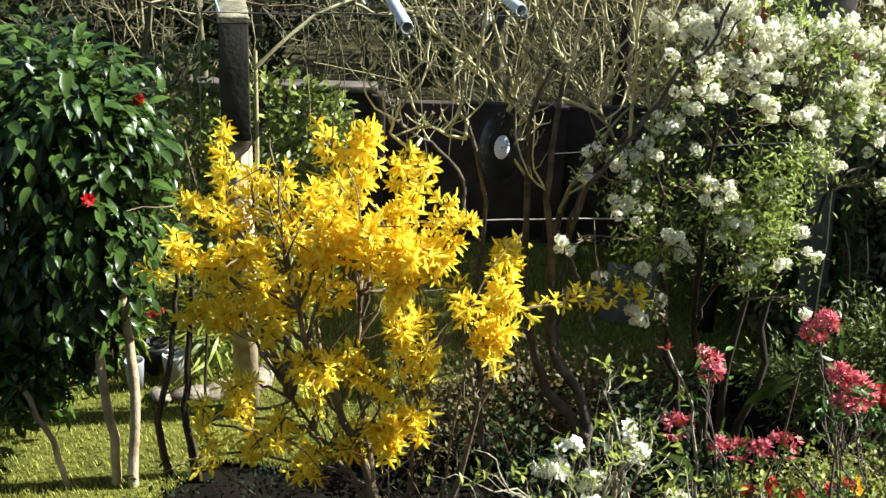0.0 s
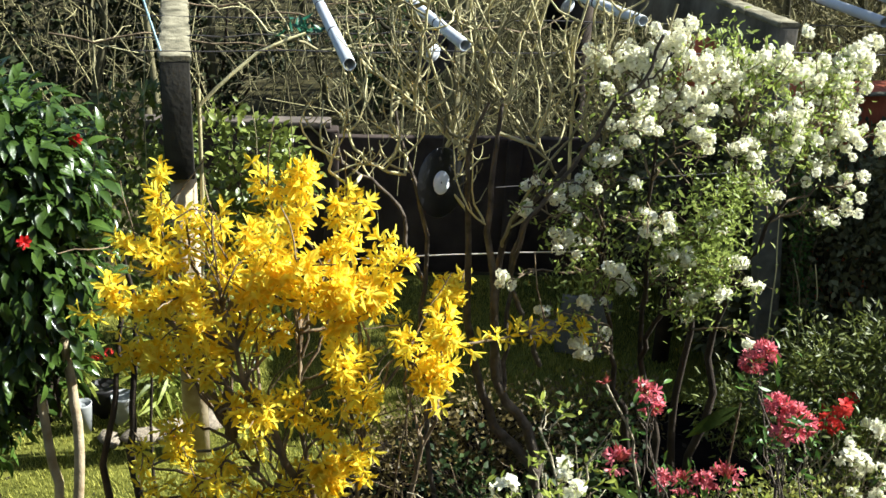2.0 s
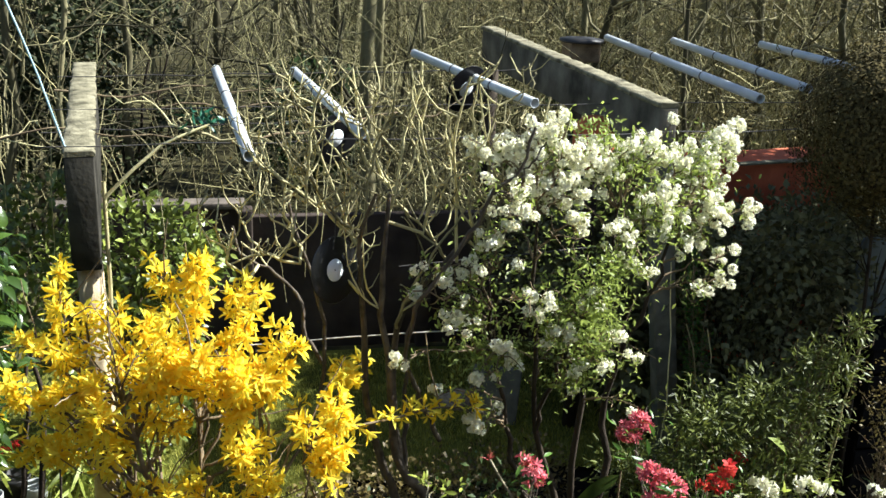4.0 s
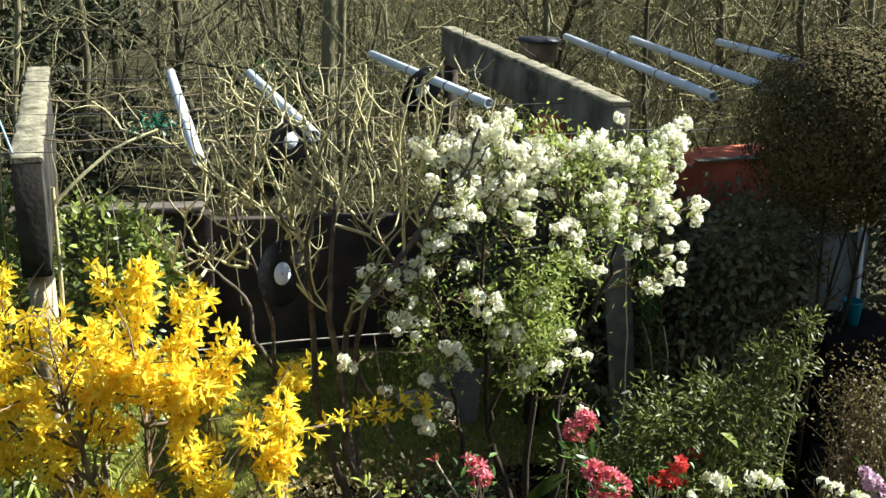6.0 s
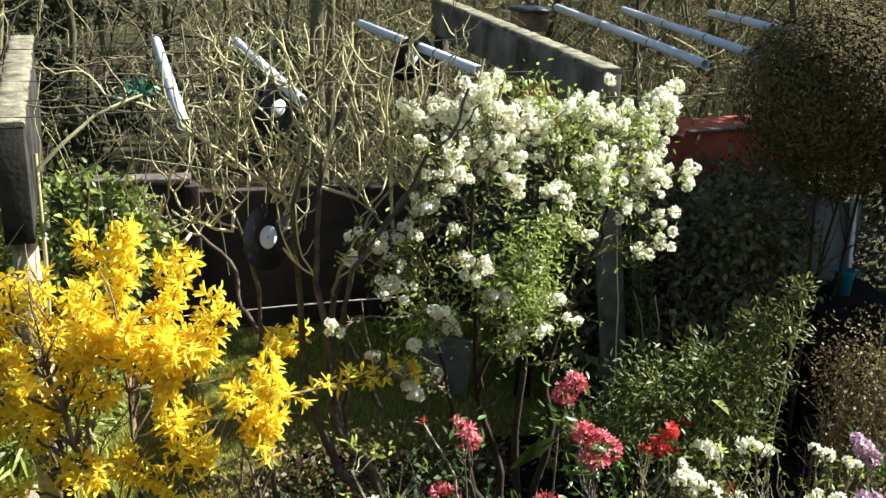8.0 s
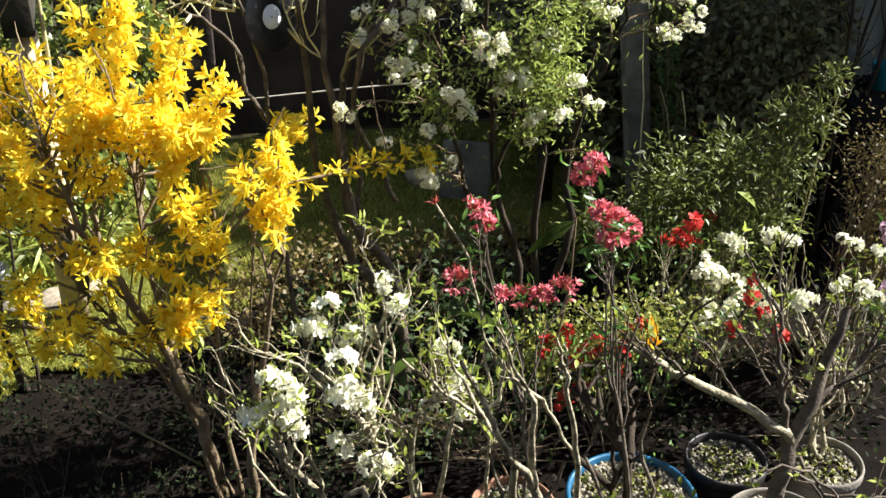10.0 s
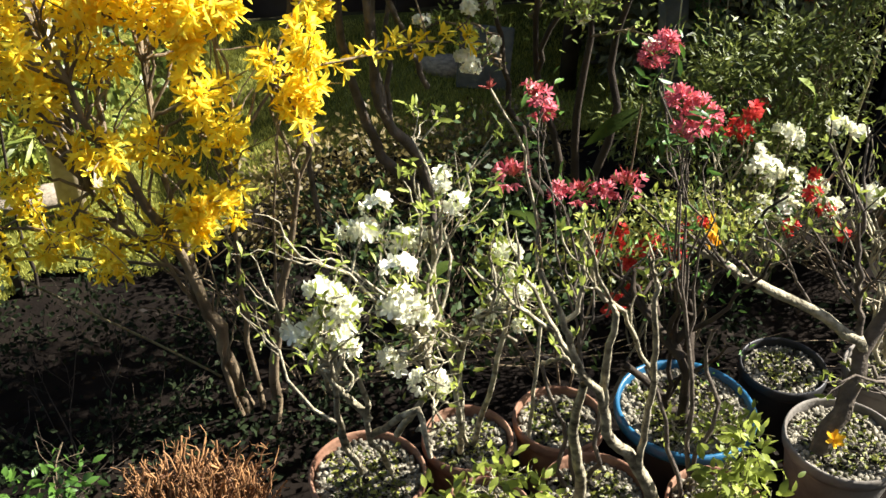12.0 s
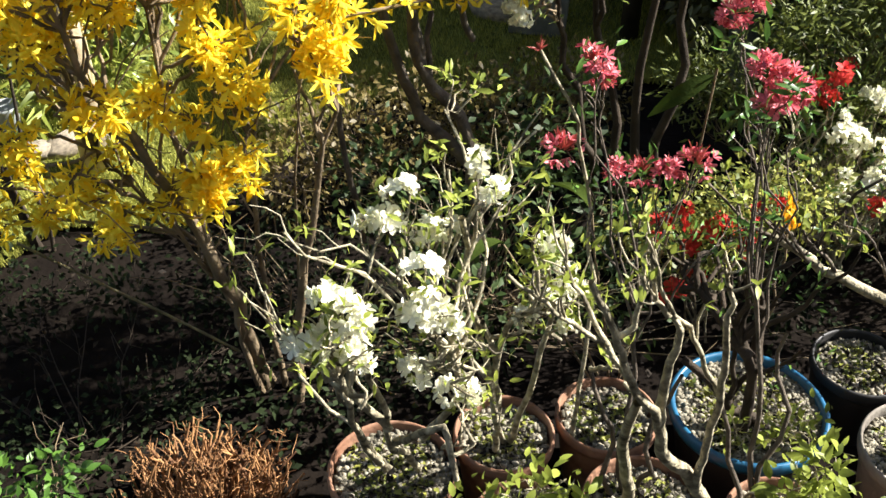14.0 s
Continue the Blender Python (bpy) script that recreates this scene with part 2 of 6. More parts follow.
def tubes(paths, radii, sides=5, k=0, closed=True):
    """Tapered tubes along polylines."""
    VV, FF, off = [], [], 0
    ang = np.linspace(0, 2 * np.pi, sides, endpoint=False)
    for path, rad in zip(paths, radii):
        path = np.asarray(path, float)
        n = len(path)
        rad = np.broadcast_to(np.asarray(rad, float), (n,)) if np.ndim(rad) == 0 or len(np.atleast_1d(rad)) == n else np.linspace(rad[0], rad[1], n)
        d = unit(np.gradient(path, axis=0))
        ref = np.array([0.31, 0.95, 0.05]) if abs(d[0][1]) < 0.8 else np.array([0.95, 0.1, 0.3])
        a = unit(np.cross(d, ref))
        b = np.cross(d, a)
        ring = path[:, None] + rad[:, None, None] * (np.cos(ang)[None, :, None] * a[:, None] + np.sin(ang)[None, :, None] * b[:, None])
        VV.append(ring.reshape(-1, 3))
        i = np.arange(n - 1)[:, None] * sides
        j = np.arange(sides)[None]
        q = np.stack([i + j, i + (j + 1) % sides, i + sides + (j + 1) % sides, i + sides + j], axis=-1).reshape(-1, 4)
        FF.append(q + off)
        off += n * sides
    return (np.concatenate(VV), np.concatenate(FF), k)


def crooked(a, b, n=7, wob=0.03, sag=0.0, bow=(0, 0, 0)):
    """A crooked line from a to b that bows out and sags in its middle."""
    a, b = np.asarray(a, float), np.asarray(b, float)
    t = np.linspace(0, 1, n)[:, None]
    p = a + (b - a) * t + np.asarray(bow, float) * np.sin(np.pi * t)
    w = rng.normal(0, wob, (n, 3))
    w[0] = 0
    w = (w + np.roll(w, 1, axis=0)) / 2
    w[0] = 0
    p += w
    p[:, 2] -= sag * np.sin(np.pi * t[:, 0])
    return p


def bent(pts, n, wob=0.01):
    """A smooth, slightly crooked line through a few points."""
    pts = np.asarray(pts, float)
    L = np.concatenate([[0], np.cumsum(np.linalg.norm(np.diff(pts, axis=0), axis=1))])
    u = np.linspace(0, L[-1], n * 3)
    p = np.stack([np.interp(u, L, pts[:, k]) for k in range(3)], -1)
    for i in range(3):
        p[1:-1] = (p[:-2] + 2 * p[1:-1] + p[2:]) / 4
    p = p[np.linspace(0, n * 3 - 1, n).astype(int)]
    w = rng.normal(0, wob, (n, 3))
    w[0] = 0
    return p + w


def along(path, f):
    """Place and direction at the share f of a polyline."""
    path = np.asarray(path)
    f = np.asarray(f) * (len(path) - 1)
    i = np.minimum(f.astype(int), len(path) - 2)
    u = (f - i)[:, None]
    return path[i] * (1 - u) + path[i + 1] * u, unit(path[i + 1] - path[i])


def ball_dirs(n):
    v = rng.normal(0, 1, (n, 3))
    return unit(v)


def twigs(paths, count, length, spread=0.6, up=0.4, start=0.3, n=4, wob=0.01):
    """Side twigs that leave a set of branches."""
    out = []
    for p in paths:
        c, d = along(p, rng.uniform(start, 1.0, count))
        side = unit(d + spread * ball_dirs(count) + np.array([0, 0, up]))
        L = rng.uniform(0.5, 1.0, count) * length
        for q, s, m in zip(c, side, L):
            out.append(crooked(q, q + s * m, n, wob))
    return out


def leaf(width, fold=0.15, curl=0.15, k=0, steps=4):
    """A leaf one unit long from its stalk, folded along the midrib and curled."""
    t = np.linspace(0, 1, steps + 1)
    w = width * np.sin(np.pi * np.clip(t, 0, 1) ** 0.85) ** 0.8
    V = [(0, 0, 0)]
    for a, b in zip(t[1:-1], w[1:-1]):
        z = -curl * a * a
        V += [(-b, a, z + fold * b), (0, a, z), (b, a, z + fold * b)]
    V.append((0, 1, -curl))
    end = len(V) - 1
    F = [(0, 2, 1), (0, 3, 2), (end - 3, end - 2, end), (end - 2, end - 1, end)]
    for r in range(1, end - 3, 3):
        F += [(r, r + 1, r + 4), (r, r + 4, r + 3), (r + 1, r + 2, r + 5), (r + 1, r + 5, r + 4)]
    return [(V, F, k)]


def petals(count, width, tilt, k=0, notch=0.0, cup=0.1, twist=0.0, blunt=0.6):
    """A flower of flat petals, one unit across its radius, facing +z."""
    V, F = [], []
    for i in range(count):
        a = 2 * math.pi * i / count + twist
        ca, sa = math.cos(a), math.sin(a)
        pts = [(0.03, -0.05, 0), (0.03, 0.05, 0), (0.55, width, tilt * 0.55 + cup * 0.3), (0.55, -width, tilt * 0.55 + cup * 0.3), (0.6, 0, tilt * 0.6 - cup * 0.2),
               (1.0 - notch, 0.0, tilt), (0.88, width * blunt, tilt * 0.88 + cup * 0.2), (0.88, -width * blunt, tilt * 0.88 + cup * 0.2)]
        o = len(V)
        V += [(x * ca - y * sa, x * sa + y * ca, z) for x, y, z in pts]
        F += [(o, o + 1, o + 2, o + 4), (o, o + 4, o + 3, o), (o + 4, o + 2, o + 6, o + 5), (o + 3, o + 4, o + 5, o + 7)]
    F = [f if len(set(f)) == 4 else (f[0], f[1], f[2], f[2]) for f in F]
    T = [(f[0], f[1], f[2]) for f in F] + [(f[0], f[2], f[3]) for f in F if f[2] != f[3]]
    T = [t for t in T if len(set(t)) == 3]
    return [(V, T, k)]


def lathe(profile, sides=40, k=0):
    """A turned form from (radius, height) pairs."""
    ang = np.linspace(0, 2 * np.pi, sides, endpoint=False)
    V = [(r * math.cos(a), r * math.sin(a), z) for r, z in profile for a in ang]
    F = [(i * sides + j, i * sides + (j + 1) % sides, (i + 1) * sides + (j + 1) % sides, (i + 1) * sides + j) for i in range(len(profile) - 1) for j in range(sides)]
    return (V, F, k)


def box(sx, sy, sz, bevel=0.006, k=0, top_first=True):
    """A bevelled box centred on the origin, as a chunk."""
    bm = bmesh.new()
    bmesh.ops.create_cube(bm, size=1.0)
    bmesh.ops.scale(bm, vec=(sx, sy, sz), verts=bm.verts)
    if bevel:
        bmesh.ops.bevel(bm, geom=bm.edges[:], offset=bevel, segments=2, affect="EDGES", profile=0.6)
    bmesh.ops.triangulate(bm, faces=bm.faces[:])
    V = [tuple(v.co) for v in bm.verts]
    F = [tuple(v.index for v in f.verts) for f in bm.faces]
    bm.free()
    return (V, F, k)


def moved(chunk, m):
    V = np.asarray(chunk[0], float)
    A = np.array(m)
    return (V @ A[:3, :3].T + A[:3, 3], chunk[1], chunk[2])


def pebble(seed, rough=0.2):
    """An uneven stone of radius about one, 20 faces."""
    bm = bmesh.new()
    bmesh.ops.create_icosphere(bm, subdivisions=1, radius=1)
    r = np.random.default_rng(seed)
    V = [tuple(np.array(v.co) * (1 + r.normal(0, rough)) * (1, 0.8, 0.6)) for v in bm.verts]
    F = [tuple(v.index for v in f.verts) for f in bm.faces]
    bm.free()
    return [(V, F, 0)]


def limbs_of(name, paths, radii, sides, mat, parent, label=""):
    """Each branch as a part of its own."""
    for p, r in zip(paths, radii):
        part(name, mesh(name, [tubes([p], [r], sides)], [mat], True), parent, label)


# ---- ground, lawn, fence, distance ----
def sheet(x0, x1, y0, y1, nx, ny, z, amp, freq):
    X, Y = np.meshgrid(np.linspace(x0, x1, nx), np.linspace(y0, y1, ny))
    Z = np.array([[z + amp * noise.noise((x * freq, y * freq, 3.1)) for x, y in zip(a, b)] for a, b in zip(X, Y)])
    V = np.stack([X, Y, Z], -1).reshape(-1, 3)
    i = (np.arange(ny - 1)[:, None] * nx + np.arange(nx - 1)[None]).ravel()
    return (V, np.stack([i, i + 1, i + nx + 1, i + nx], -1), 0)


ground = new("ground", mesh("ground", [sheet(-400, 400, -60, 800, 60, 60, G - 0.06, 0.0, 1)], [M["litter"]]))
tagged(ground, "brown leaf-littered woodland floor", "ground", kind="structure")
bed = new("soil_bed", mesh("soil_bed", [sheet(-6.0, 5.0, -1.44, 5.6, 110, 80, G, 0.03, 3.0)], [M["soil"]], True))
tagged(bed, "bare soil of the planting bed, near-black for its shade", "soil", kind="structure")


def edge_y(x):
    """Where the bed ends and the lawn begins."""
    return 3.84 + 0.34 * np.clip((x + 1.25) / 0.3, 0, 1) + 0.84 * np.clip((x + 0.5) / 0.9, 0, 1) + 0.06 * np.sin(5 * x)


nx = 80
lx = np.linspace(-5, 6, nx)
rows_ = []
for f in np.linspace(0, 1, 40):
    yy = edge_y(lx) * (1 - f) + 6.75 * f
    rows_.append(np.stack([lx, yy, np.array([G + 0.035 + 0.015 * noise.noise((a * 2, b * 2, 0)) for a, b in zip(lx, yy)])], -1))
LV = np.concatenate(rows_)
li = (np.arange(39)[:, None] * nx + np.arange(nx - 1)[None]).ravel()
lawn = new("lawn", mesh("lawn", [(LV, np.stack([li, li + 1, li + nx + 1, li + nx], -1), 0)], [M["lawn"]], True))
tagged(lawn, "short mossy lawn, sunlit and shaded", "lawn", kind="structure")

n = 110000
gx = rng.uniform(-3.2, 2.6, n)
gy = edge_y(gx) - 0.04 + rng.uniform(0, 1, n) ** 1.2 * (6.7 - edge_y(gx))
blade = [([(-0.08, 0, 0), (0.08, 0, 0), (0.05, 0.12, 0.6), (0.0, 0.35, 1.0)], [(0, 1, 2), (0, 2, 3)], 0)]
dirs = np.stack([rng.normal(0, 1, n), rng.normal(0, 1, n), np.zeros(n)], -1)
grass = new("grass", mesh("grass", strew(blade, np.stack([gx, gy, np.full(n, G + 0.03)], -1), turns(dirs, np.tile([0, 0, 1.0], (n, 1))), rng.uniform(0.014, 0.042, n)), [M["grass"]]))
tagged(grass, "short yellowish-green lawn grass", "grass", kind="stuff")

n = 1800
px, py = rng.uniform(-2.4, 4.0, n), rng.uniform(1.6, 5.0, n)
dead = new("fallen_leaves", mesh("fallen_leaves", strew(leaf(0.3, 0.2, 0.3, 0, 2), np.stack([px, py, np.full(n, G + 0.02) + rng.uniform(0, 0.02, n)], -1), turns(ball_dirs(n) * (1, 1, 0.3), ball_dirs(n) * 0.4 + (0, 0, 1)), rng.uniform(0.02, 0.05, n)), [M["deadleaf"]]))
tagged(dead, "dry brown leaves strewn on the soil, near-black for shade", "leaf litter", kind="stuff")

# the house the camera looks out from, behind it
wall_s = new("wall_south", mesh("wall_south", [moved(box(12, 0.3, 6), pose(0, -1.6, 3 + G))], [M["housewall"]]))
tagged(wall_s, "plain plastered house wall", "wall", kind="structure")

# low dark wall behind the lawn
fence = thing("garden_wall", 0, 6.95, G, "low dark weathered garden wall with a pale coping", "garden wall", kind="structure")
for i in range(4):
    x = -0.78 + i * 1.25
    tall_ = 1.06 if i == 0 else 1.0
    part("wall_panel", mesh("wall_panel", [box(1.2, 0.07, tall_, 0.01)], [M["fence"]]), fence, m=pose(x, 0, tall_ / 2 - 0.01))
    part("wall_post", mesh("wall_post", [box(0.10, 0.13, tall_, 0.012)], [M["fence"]]), fence, m=pose(x + 0.625, -0.03, tall_ / 2 - 0.01))
    if i == 0:
        part("coping", mesh("coping", [box(1.245, 0.14, 0.045, 0.008)], [M["cap"]]), fence, "pale reddish coping", m=pose(x, 0, 1.075))

# ---- woodland behind ----
def woodland_tree(x, y, h, r, lean):
    tree = thing("woodland_tree", x, y, G - 0.05, "thin bare woodland tree with brown bark", "tree", "bare trees of the wood")
    top = np.array([lean[0], lean[1], h])
    trunk = crooked((0, 0, 0), top, 11, 0.09)
    part("trunk", mesh("trunk", [tubes([trunk], [(r, r * 0.35)], 7)], [M["forestbark"]], True), tree)
    limbs = twigs([trunk], 18, h * 0.30, 1.3, 0.3, 0.08, 7, 0.10)
    fine = twigs(limbs, 6, h * 0.13, 1.2, 0.25, 0.2, 5, 0.05)
    fine = fine[::2] if y > 14 else fine
    part("crown", mesh("crown", [tubes(limbs, [(r * 0.32, r * 0.08)] * len(limbs), 4), tubes(fine, [(0.006, 0.003)] * len(fine), 3)], [M["forestbark"]]), tree, "bare twiggy crown")
    return tree


woodland_tree(0.95, 9.0, 7.0, 0.075, (0.15, 0.2))
woodland_tree(-1.42, 7.5, 5.5, 0.028, (0.05, 0.1))
woodland_tree(-1.7, 7.6, 5.5, 0.036, (-0.2, 0.1))
for i in range(170):
    f = rng.uniform(0, 1)
    y = 8.2 + 26 * f ** 1.2
    x = rng.uniform(-0.62, 0.85) * y + 0.6
    woodland_tree(x, y, rng.uniform(4, 8), rng.uniform(0.02, 0.055) * (1 + f), rng.normal(0, 0.35, 2))

sticks = []
for i in range(2600):
    y = 7.4 + 24 * rng.uniform(0, 1) ** 1.25
    x = rng.uniform(-0.6, 0.8) * y + 0.5
    if x < 0.12 * y and i % 5 < 3:
        continue
    h = rng.uniform(0.4, 2.3) * (1 + 0.03 * y)
    d = np.array([rng.normal(0, 0.42), rng.normal(0, 0.3), 1.0])
    sticks.append(crooked((x, y, G), np.array([x, y, G]) + d * h, 7, 0.09, bow=(rng.normal(0, 0.3), 0, rng.uniform(-0.1, 0.3))))
for i in range(3000):
    y = 10 + 20 * rng.uniform(0, 1)
    x = rng.uniform(0.05, 0.8) * y + 0.5
    d = np.array([rng.normal(0, 0.5), rng.normal(0, 0.3), 1.0])
    sticks.append(crooked((x, y, G), np.array([x, y, G]) + d * rng.uniform(0.6, 2.6), 6, 0.1, bow=(rng.normal(0, 0.3), 0, rng.uniform(-0.1, 0.3))))
for i in range(500):
    y = 7.4 + 14 * rng.uniform(0, 1) ** 1.4
    x = rng.uniform(-0.6, 0.8) * y + 0.5
    a = np.array([x, y, rng.uniform(0.1, 2.4) * (0.6 + 0.04 * y)])
    sticks.append(crooked(a, a + (rng.normal(0, 0.9), rng.normal(0, 0.4), rng.normal(0.1, 0.5)), 8, 0.07, bow=(0, 0, rng.normal(0, 0.25))))
fine = twigs(sticks, 4, 0.45, 1.4, 0.2, 0.15, 5, 0.04)
thick = new("undergrowth", mesh("undergrowth", [tubes(sticks, [(rng.uniform(0.003, 0.008) * (0.5 + 0.07 * s[0][1]), 0.0025) for s in sticks], 3), tubes(fine, [(0.0018 + 0.0003 * s[0][1], 0.0012 + 0.0001 * s[0][1]) for s in fine], 3)], [M["thicket"]]))
n = 26000
wy = 8.6 + 9 * rng.uniform(0, 1, n) ** 1.2
wx = wy * rng.uniform(0.13, 0.72, n) + 0.5
wz = rng.uniform(0.0, 1.0, n) ** 1.2 * 2.8
clot = np.array([noise.noise((a * 1.6, b * 1.2, c * 1.9)) for a, b, c in zip(wx, wy, wz)]) > -0.05
held = np.stack([wx, wy, wz], -1)[clot]
withered = new("withered_leaves", mesh("withered_leaves", strew(leaf(0.2, 0.3, 0.4, 0, 2), held, turns(ball_dirs(len(held)), ball_dirs(len(held))), rng.uniform(0.03, 0.075, len(held))), [M["withered"]]))
tagged(withered, "withered pale leaves held in the brushwood", "leaves", kind="stuff")
tagged(thick, "tangled bare brown undergrowth and saplings", "undergrowth", kind="stuff")


def leafy(name, label, category, centres, radii, count, tpl, mat, size, stems_mat, base, up=0.3, group="", shell=0.6, nstem=9, hang=0.0, single=0, stemr=0.012, out=0.5, loose=0.55, low=None, stand=1.0):
    """A leafy bush: stems from the base to each lobe, and leaves strewn through the lobes."""
    centres, radii = np.asarray(centres, float), np.asarray(radii, float).reshape(len(centres), -1)
    base = np.asarray(base, float)
    ob = thing(name, *base, label, category, group)
    stems = []
    for c in centres:
        for j in range(max(1, nstem // len(centres))):
            stems.append(crooked(rng.normal(0, 0.05, 3) * (1, 1, 0), c - base + rng.normal(0, 0.3, 3) * radii.mean(), 7, 0.025))
    fine = twigs(stems, 8, float(radii.mean()) * 0.8, 0.9, 0.2, 0.35, 4, 0.015)
    limbs_of("stem", stems, [(stemr, stemr * 0.3)] * len(stems), 6, stems_mat, ob)
    part("fine_growth", mesh("fine_growth", [tubes(fine, [(stemr * 0.3, 0.0015)] * len(fine), 3)], [stems_mat]), ob, kind="stuff")
    vol = radii.prod(axis=1) if radii.shape[1] == 3 else radii[:, 0] ** 3
    which = rng.choice(len(centres), count, p=(vol ** 0.7) / (vol ** 0.7).sum())
    d = ball_dirs(count)
    rr = shell + (1 - shell) * rng.uniform(0, 1, count)
    lump = 1 + 0.22 * np.array([noise.noise(tuple(a * 2.6 + 7)) for a in d])
    P = centres[which] - base + d * (rr * lump)[:, None] * radii[which]
    P[:, 2] = np.maximum(P[:, 2], G - base[2] + 0.02)
    axis = (stand * d + 0.8 * ball_dirs(count) if stand else np.cross(d, ball_dirs(count))) + np.array([0, 0, -hang])
    lift = np.full(count, float(up))
    if low is not None:
        lift *= np.clip((P[:, 2] + base[2] - low[0]) / (low[1] - low[0]), 0.0, 1.0)
    nor = d * out + np.array([0, 0, 1.0]) * lift[:, None] + loose * ball_dirs(count)
    R, S = turns(axis, nor), size * rng.uniform(0.6, 1.15, count)
    if single:
        front = np.argsort((P + base)[:, 1] - 0.3 * P[:, 2])[:single]
        keep = np.ones(count, bool)
        keep[front] = False
        one = mesh("leaf", tpl, [mat])
        for m in place(P[front], R[front], S[front]):
            part("leaf", one, ob, m=m)
        P, R, S = P[keep], R[keep], S[keep]
    part("leaves", mesh("leaves", strew(tpl, P, R, S), [mat]), ob, kind="stuff")
    return ob


small = leaf(0.28, 0.2, 0.2, 0, 2)
broad = leaf(0.24, 0.18, 0.25, 0, 4)
narrow = leaf(0.09, 0.1, 0.3, 0, 3)

# evergreen growth behind the posts and dark evergreens of the wood
leafy("laurel_bush", "leafy green laurel growing against the wall", "bush", [(-0.75, 5.7, 1.05), (-0.55, 5.75, 1.05), (-0.42, 5.7, 1.0), (-1.22, 5.7, 1.2), (-1.3, 5.8, 0.9), (-0.85, 5.6, 0.45)], [0.40, 0.28, 0.2, 0.36, 0.4, 0.5], 5200, broad, M["ivyleaf"], 0.06, M["cane"], (-0.9, 5.8, G), nstem=24)
leafy("evergreen_tree", "dark evergreen tree at the edge of the wood", "tree", [(-3.6, 8.0, 2.0), (-4.2, 8.6, 1.2), (-3.2, 8.4, 1.0)], [0.9, 0.9, 0.8], 5000, small, M["darkleaf"], 0.10, M["cane"], (-3.7, 8.2, G), nstem=12)
leafy("evergreen_tree", "dark evergreen tree deep in the wood", "tree", [(-1.6, 12.5, 2.2), (-2.3, 13, 1.6)], [0.7, 0.9], 2600, small, M["darkleaf"], 0.12, M["cane"], (-1.9, 12.8, G), nstem=12)

# unseen tall hedge along the far side, added to darken lawn and shade bush
for hx, y, up_ in ((5.35, 5.85, 0.0), (5.75, 6.9, 0.36)):
    leafy("unseen_shading_hedge", "tall dense evergreen hedge plant along the garden boundary", "hedge", [(hx, y, 1.1), (hx + 0.05, y + 0.1, 2.2), (hx, y, 3.3 + up_), (hx + 0.05, y, 4.2 + up_)], [(0.7, 0.7, 1.2), (0.65, 0.7, 1.1), (0.6, 0.65, 1.0), (0.5, 0.62, 0.8)], 7600, small, M["darkleaf"], 0.12, M["darkbark"], (hx, y, G), shell=0.45, nstem=6, stemr=0.03, group="boundary hedge")

# another unseen hedge plant, added to shade the topiary below its crown
leafy("unseen_shading_hedge", "tall dense evergreen hedge plant along the garden boundary", "hedge", [(5.35, 4.95, 1.1), (5.4, 4.9, 2.2), (5.35, 4.86, 3.08)], [(0.6, 0.5, 1.2), (0.6, 0.55, 1.1), (0.6, 0.62, 1.0)], 12000, small, M["darkleaf"], 0.12, M["darkbark"], (5.35, 4.75, G), shell=0.4, nstem=6, stemr=0.03, group="boundary hedge")
leafy("evergreen_tree", "dark evergreen tree behind the pergola", "tree", [(-2.1, 9.4, 1.9), (-1.7, 9.6, 1.2), (-2.6, 9.5, 1.1), (-2.4, 9.3, 2.6)], [0.7, 0.6, 0.8, 0.6], 4200, small, M["darkleaf"], 0.10, M["darkbark"], (-2.1, 9.5, G), nstem=8)
leafy("evergreen_tree", "dark evergreen bush at the foot of the wood", "tree", [(0.6, 11.5, 0.6), (3.2, 12.5, 0.6)], [0.7, 0.7], 3600, small, M["bedleaf"], 0.10, M["darkbark"], (3.0, 12.0, G), nstem=9)
leafy("evergreen_tree", "dark holly-like evergreen in the wood behind the pergola", "tree", [(-1.2, 9.2, 1.85), (-0.85, 9.3, 1.9), (-1.5, 9.1, 1.25), (-1.3, 9.2, 0.7), (-0.7, 9.2, 1.0)], [0.24, 0.2, 0.3, 0.42, 0.26], 2600, small, M["darkleaf"], 0.075, M["darkbark"], (-1.2, 9.3, G), nstem=10, stemr=0.02)

# ---- pergola ----
def worn_cap(w, length, thick):
    """A weathered cap board with chipped, uneven edges."""
    n, ring = int(length / 0.045), 8
    V = []
    for i in range(n + 1):
        y = length * i / n
        a, b = w / 2 + rng.normal(0, 0.0035), w / 2 + rng.normal(0, 0.0035)
        chip = 0.012 * (rng.uniform() < 0.12)
        z = [thick + rng.normal(0, 0.0016) for k in range(4)]
        V += [(-a, y, 0.001), (-a + 0.001, y, z[0] - 0.007), (-a + 0.008 + chip, y, z[0]), (-a * 0.3, y, z[1]), (b * 0.3, y, z[2]), (b - 0.008 - chip, y, z[3]), (b - 0.001, y, z[3] - 0.007), (b, y, 0.001)]
    F = [(i * ring + j, i * ring + ring + j, i * ring + ring + (j + 1) % ring, i * ring + (j + 1) % ring) for i in range(n) for j in range(ring)]
    e = n * ring
    ends = [(V[:ring], [tuple(range(ring))], 0), (V[e:], [tuple(range(ring - 1, -1, -1))], 0)]
    return [(V, F, 0)] + ends


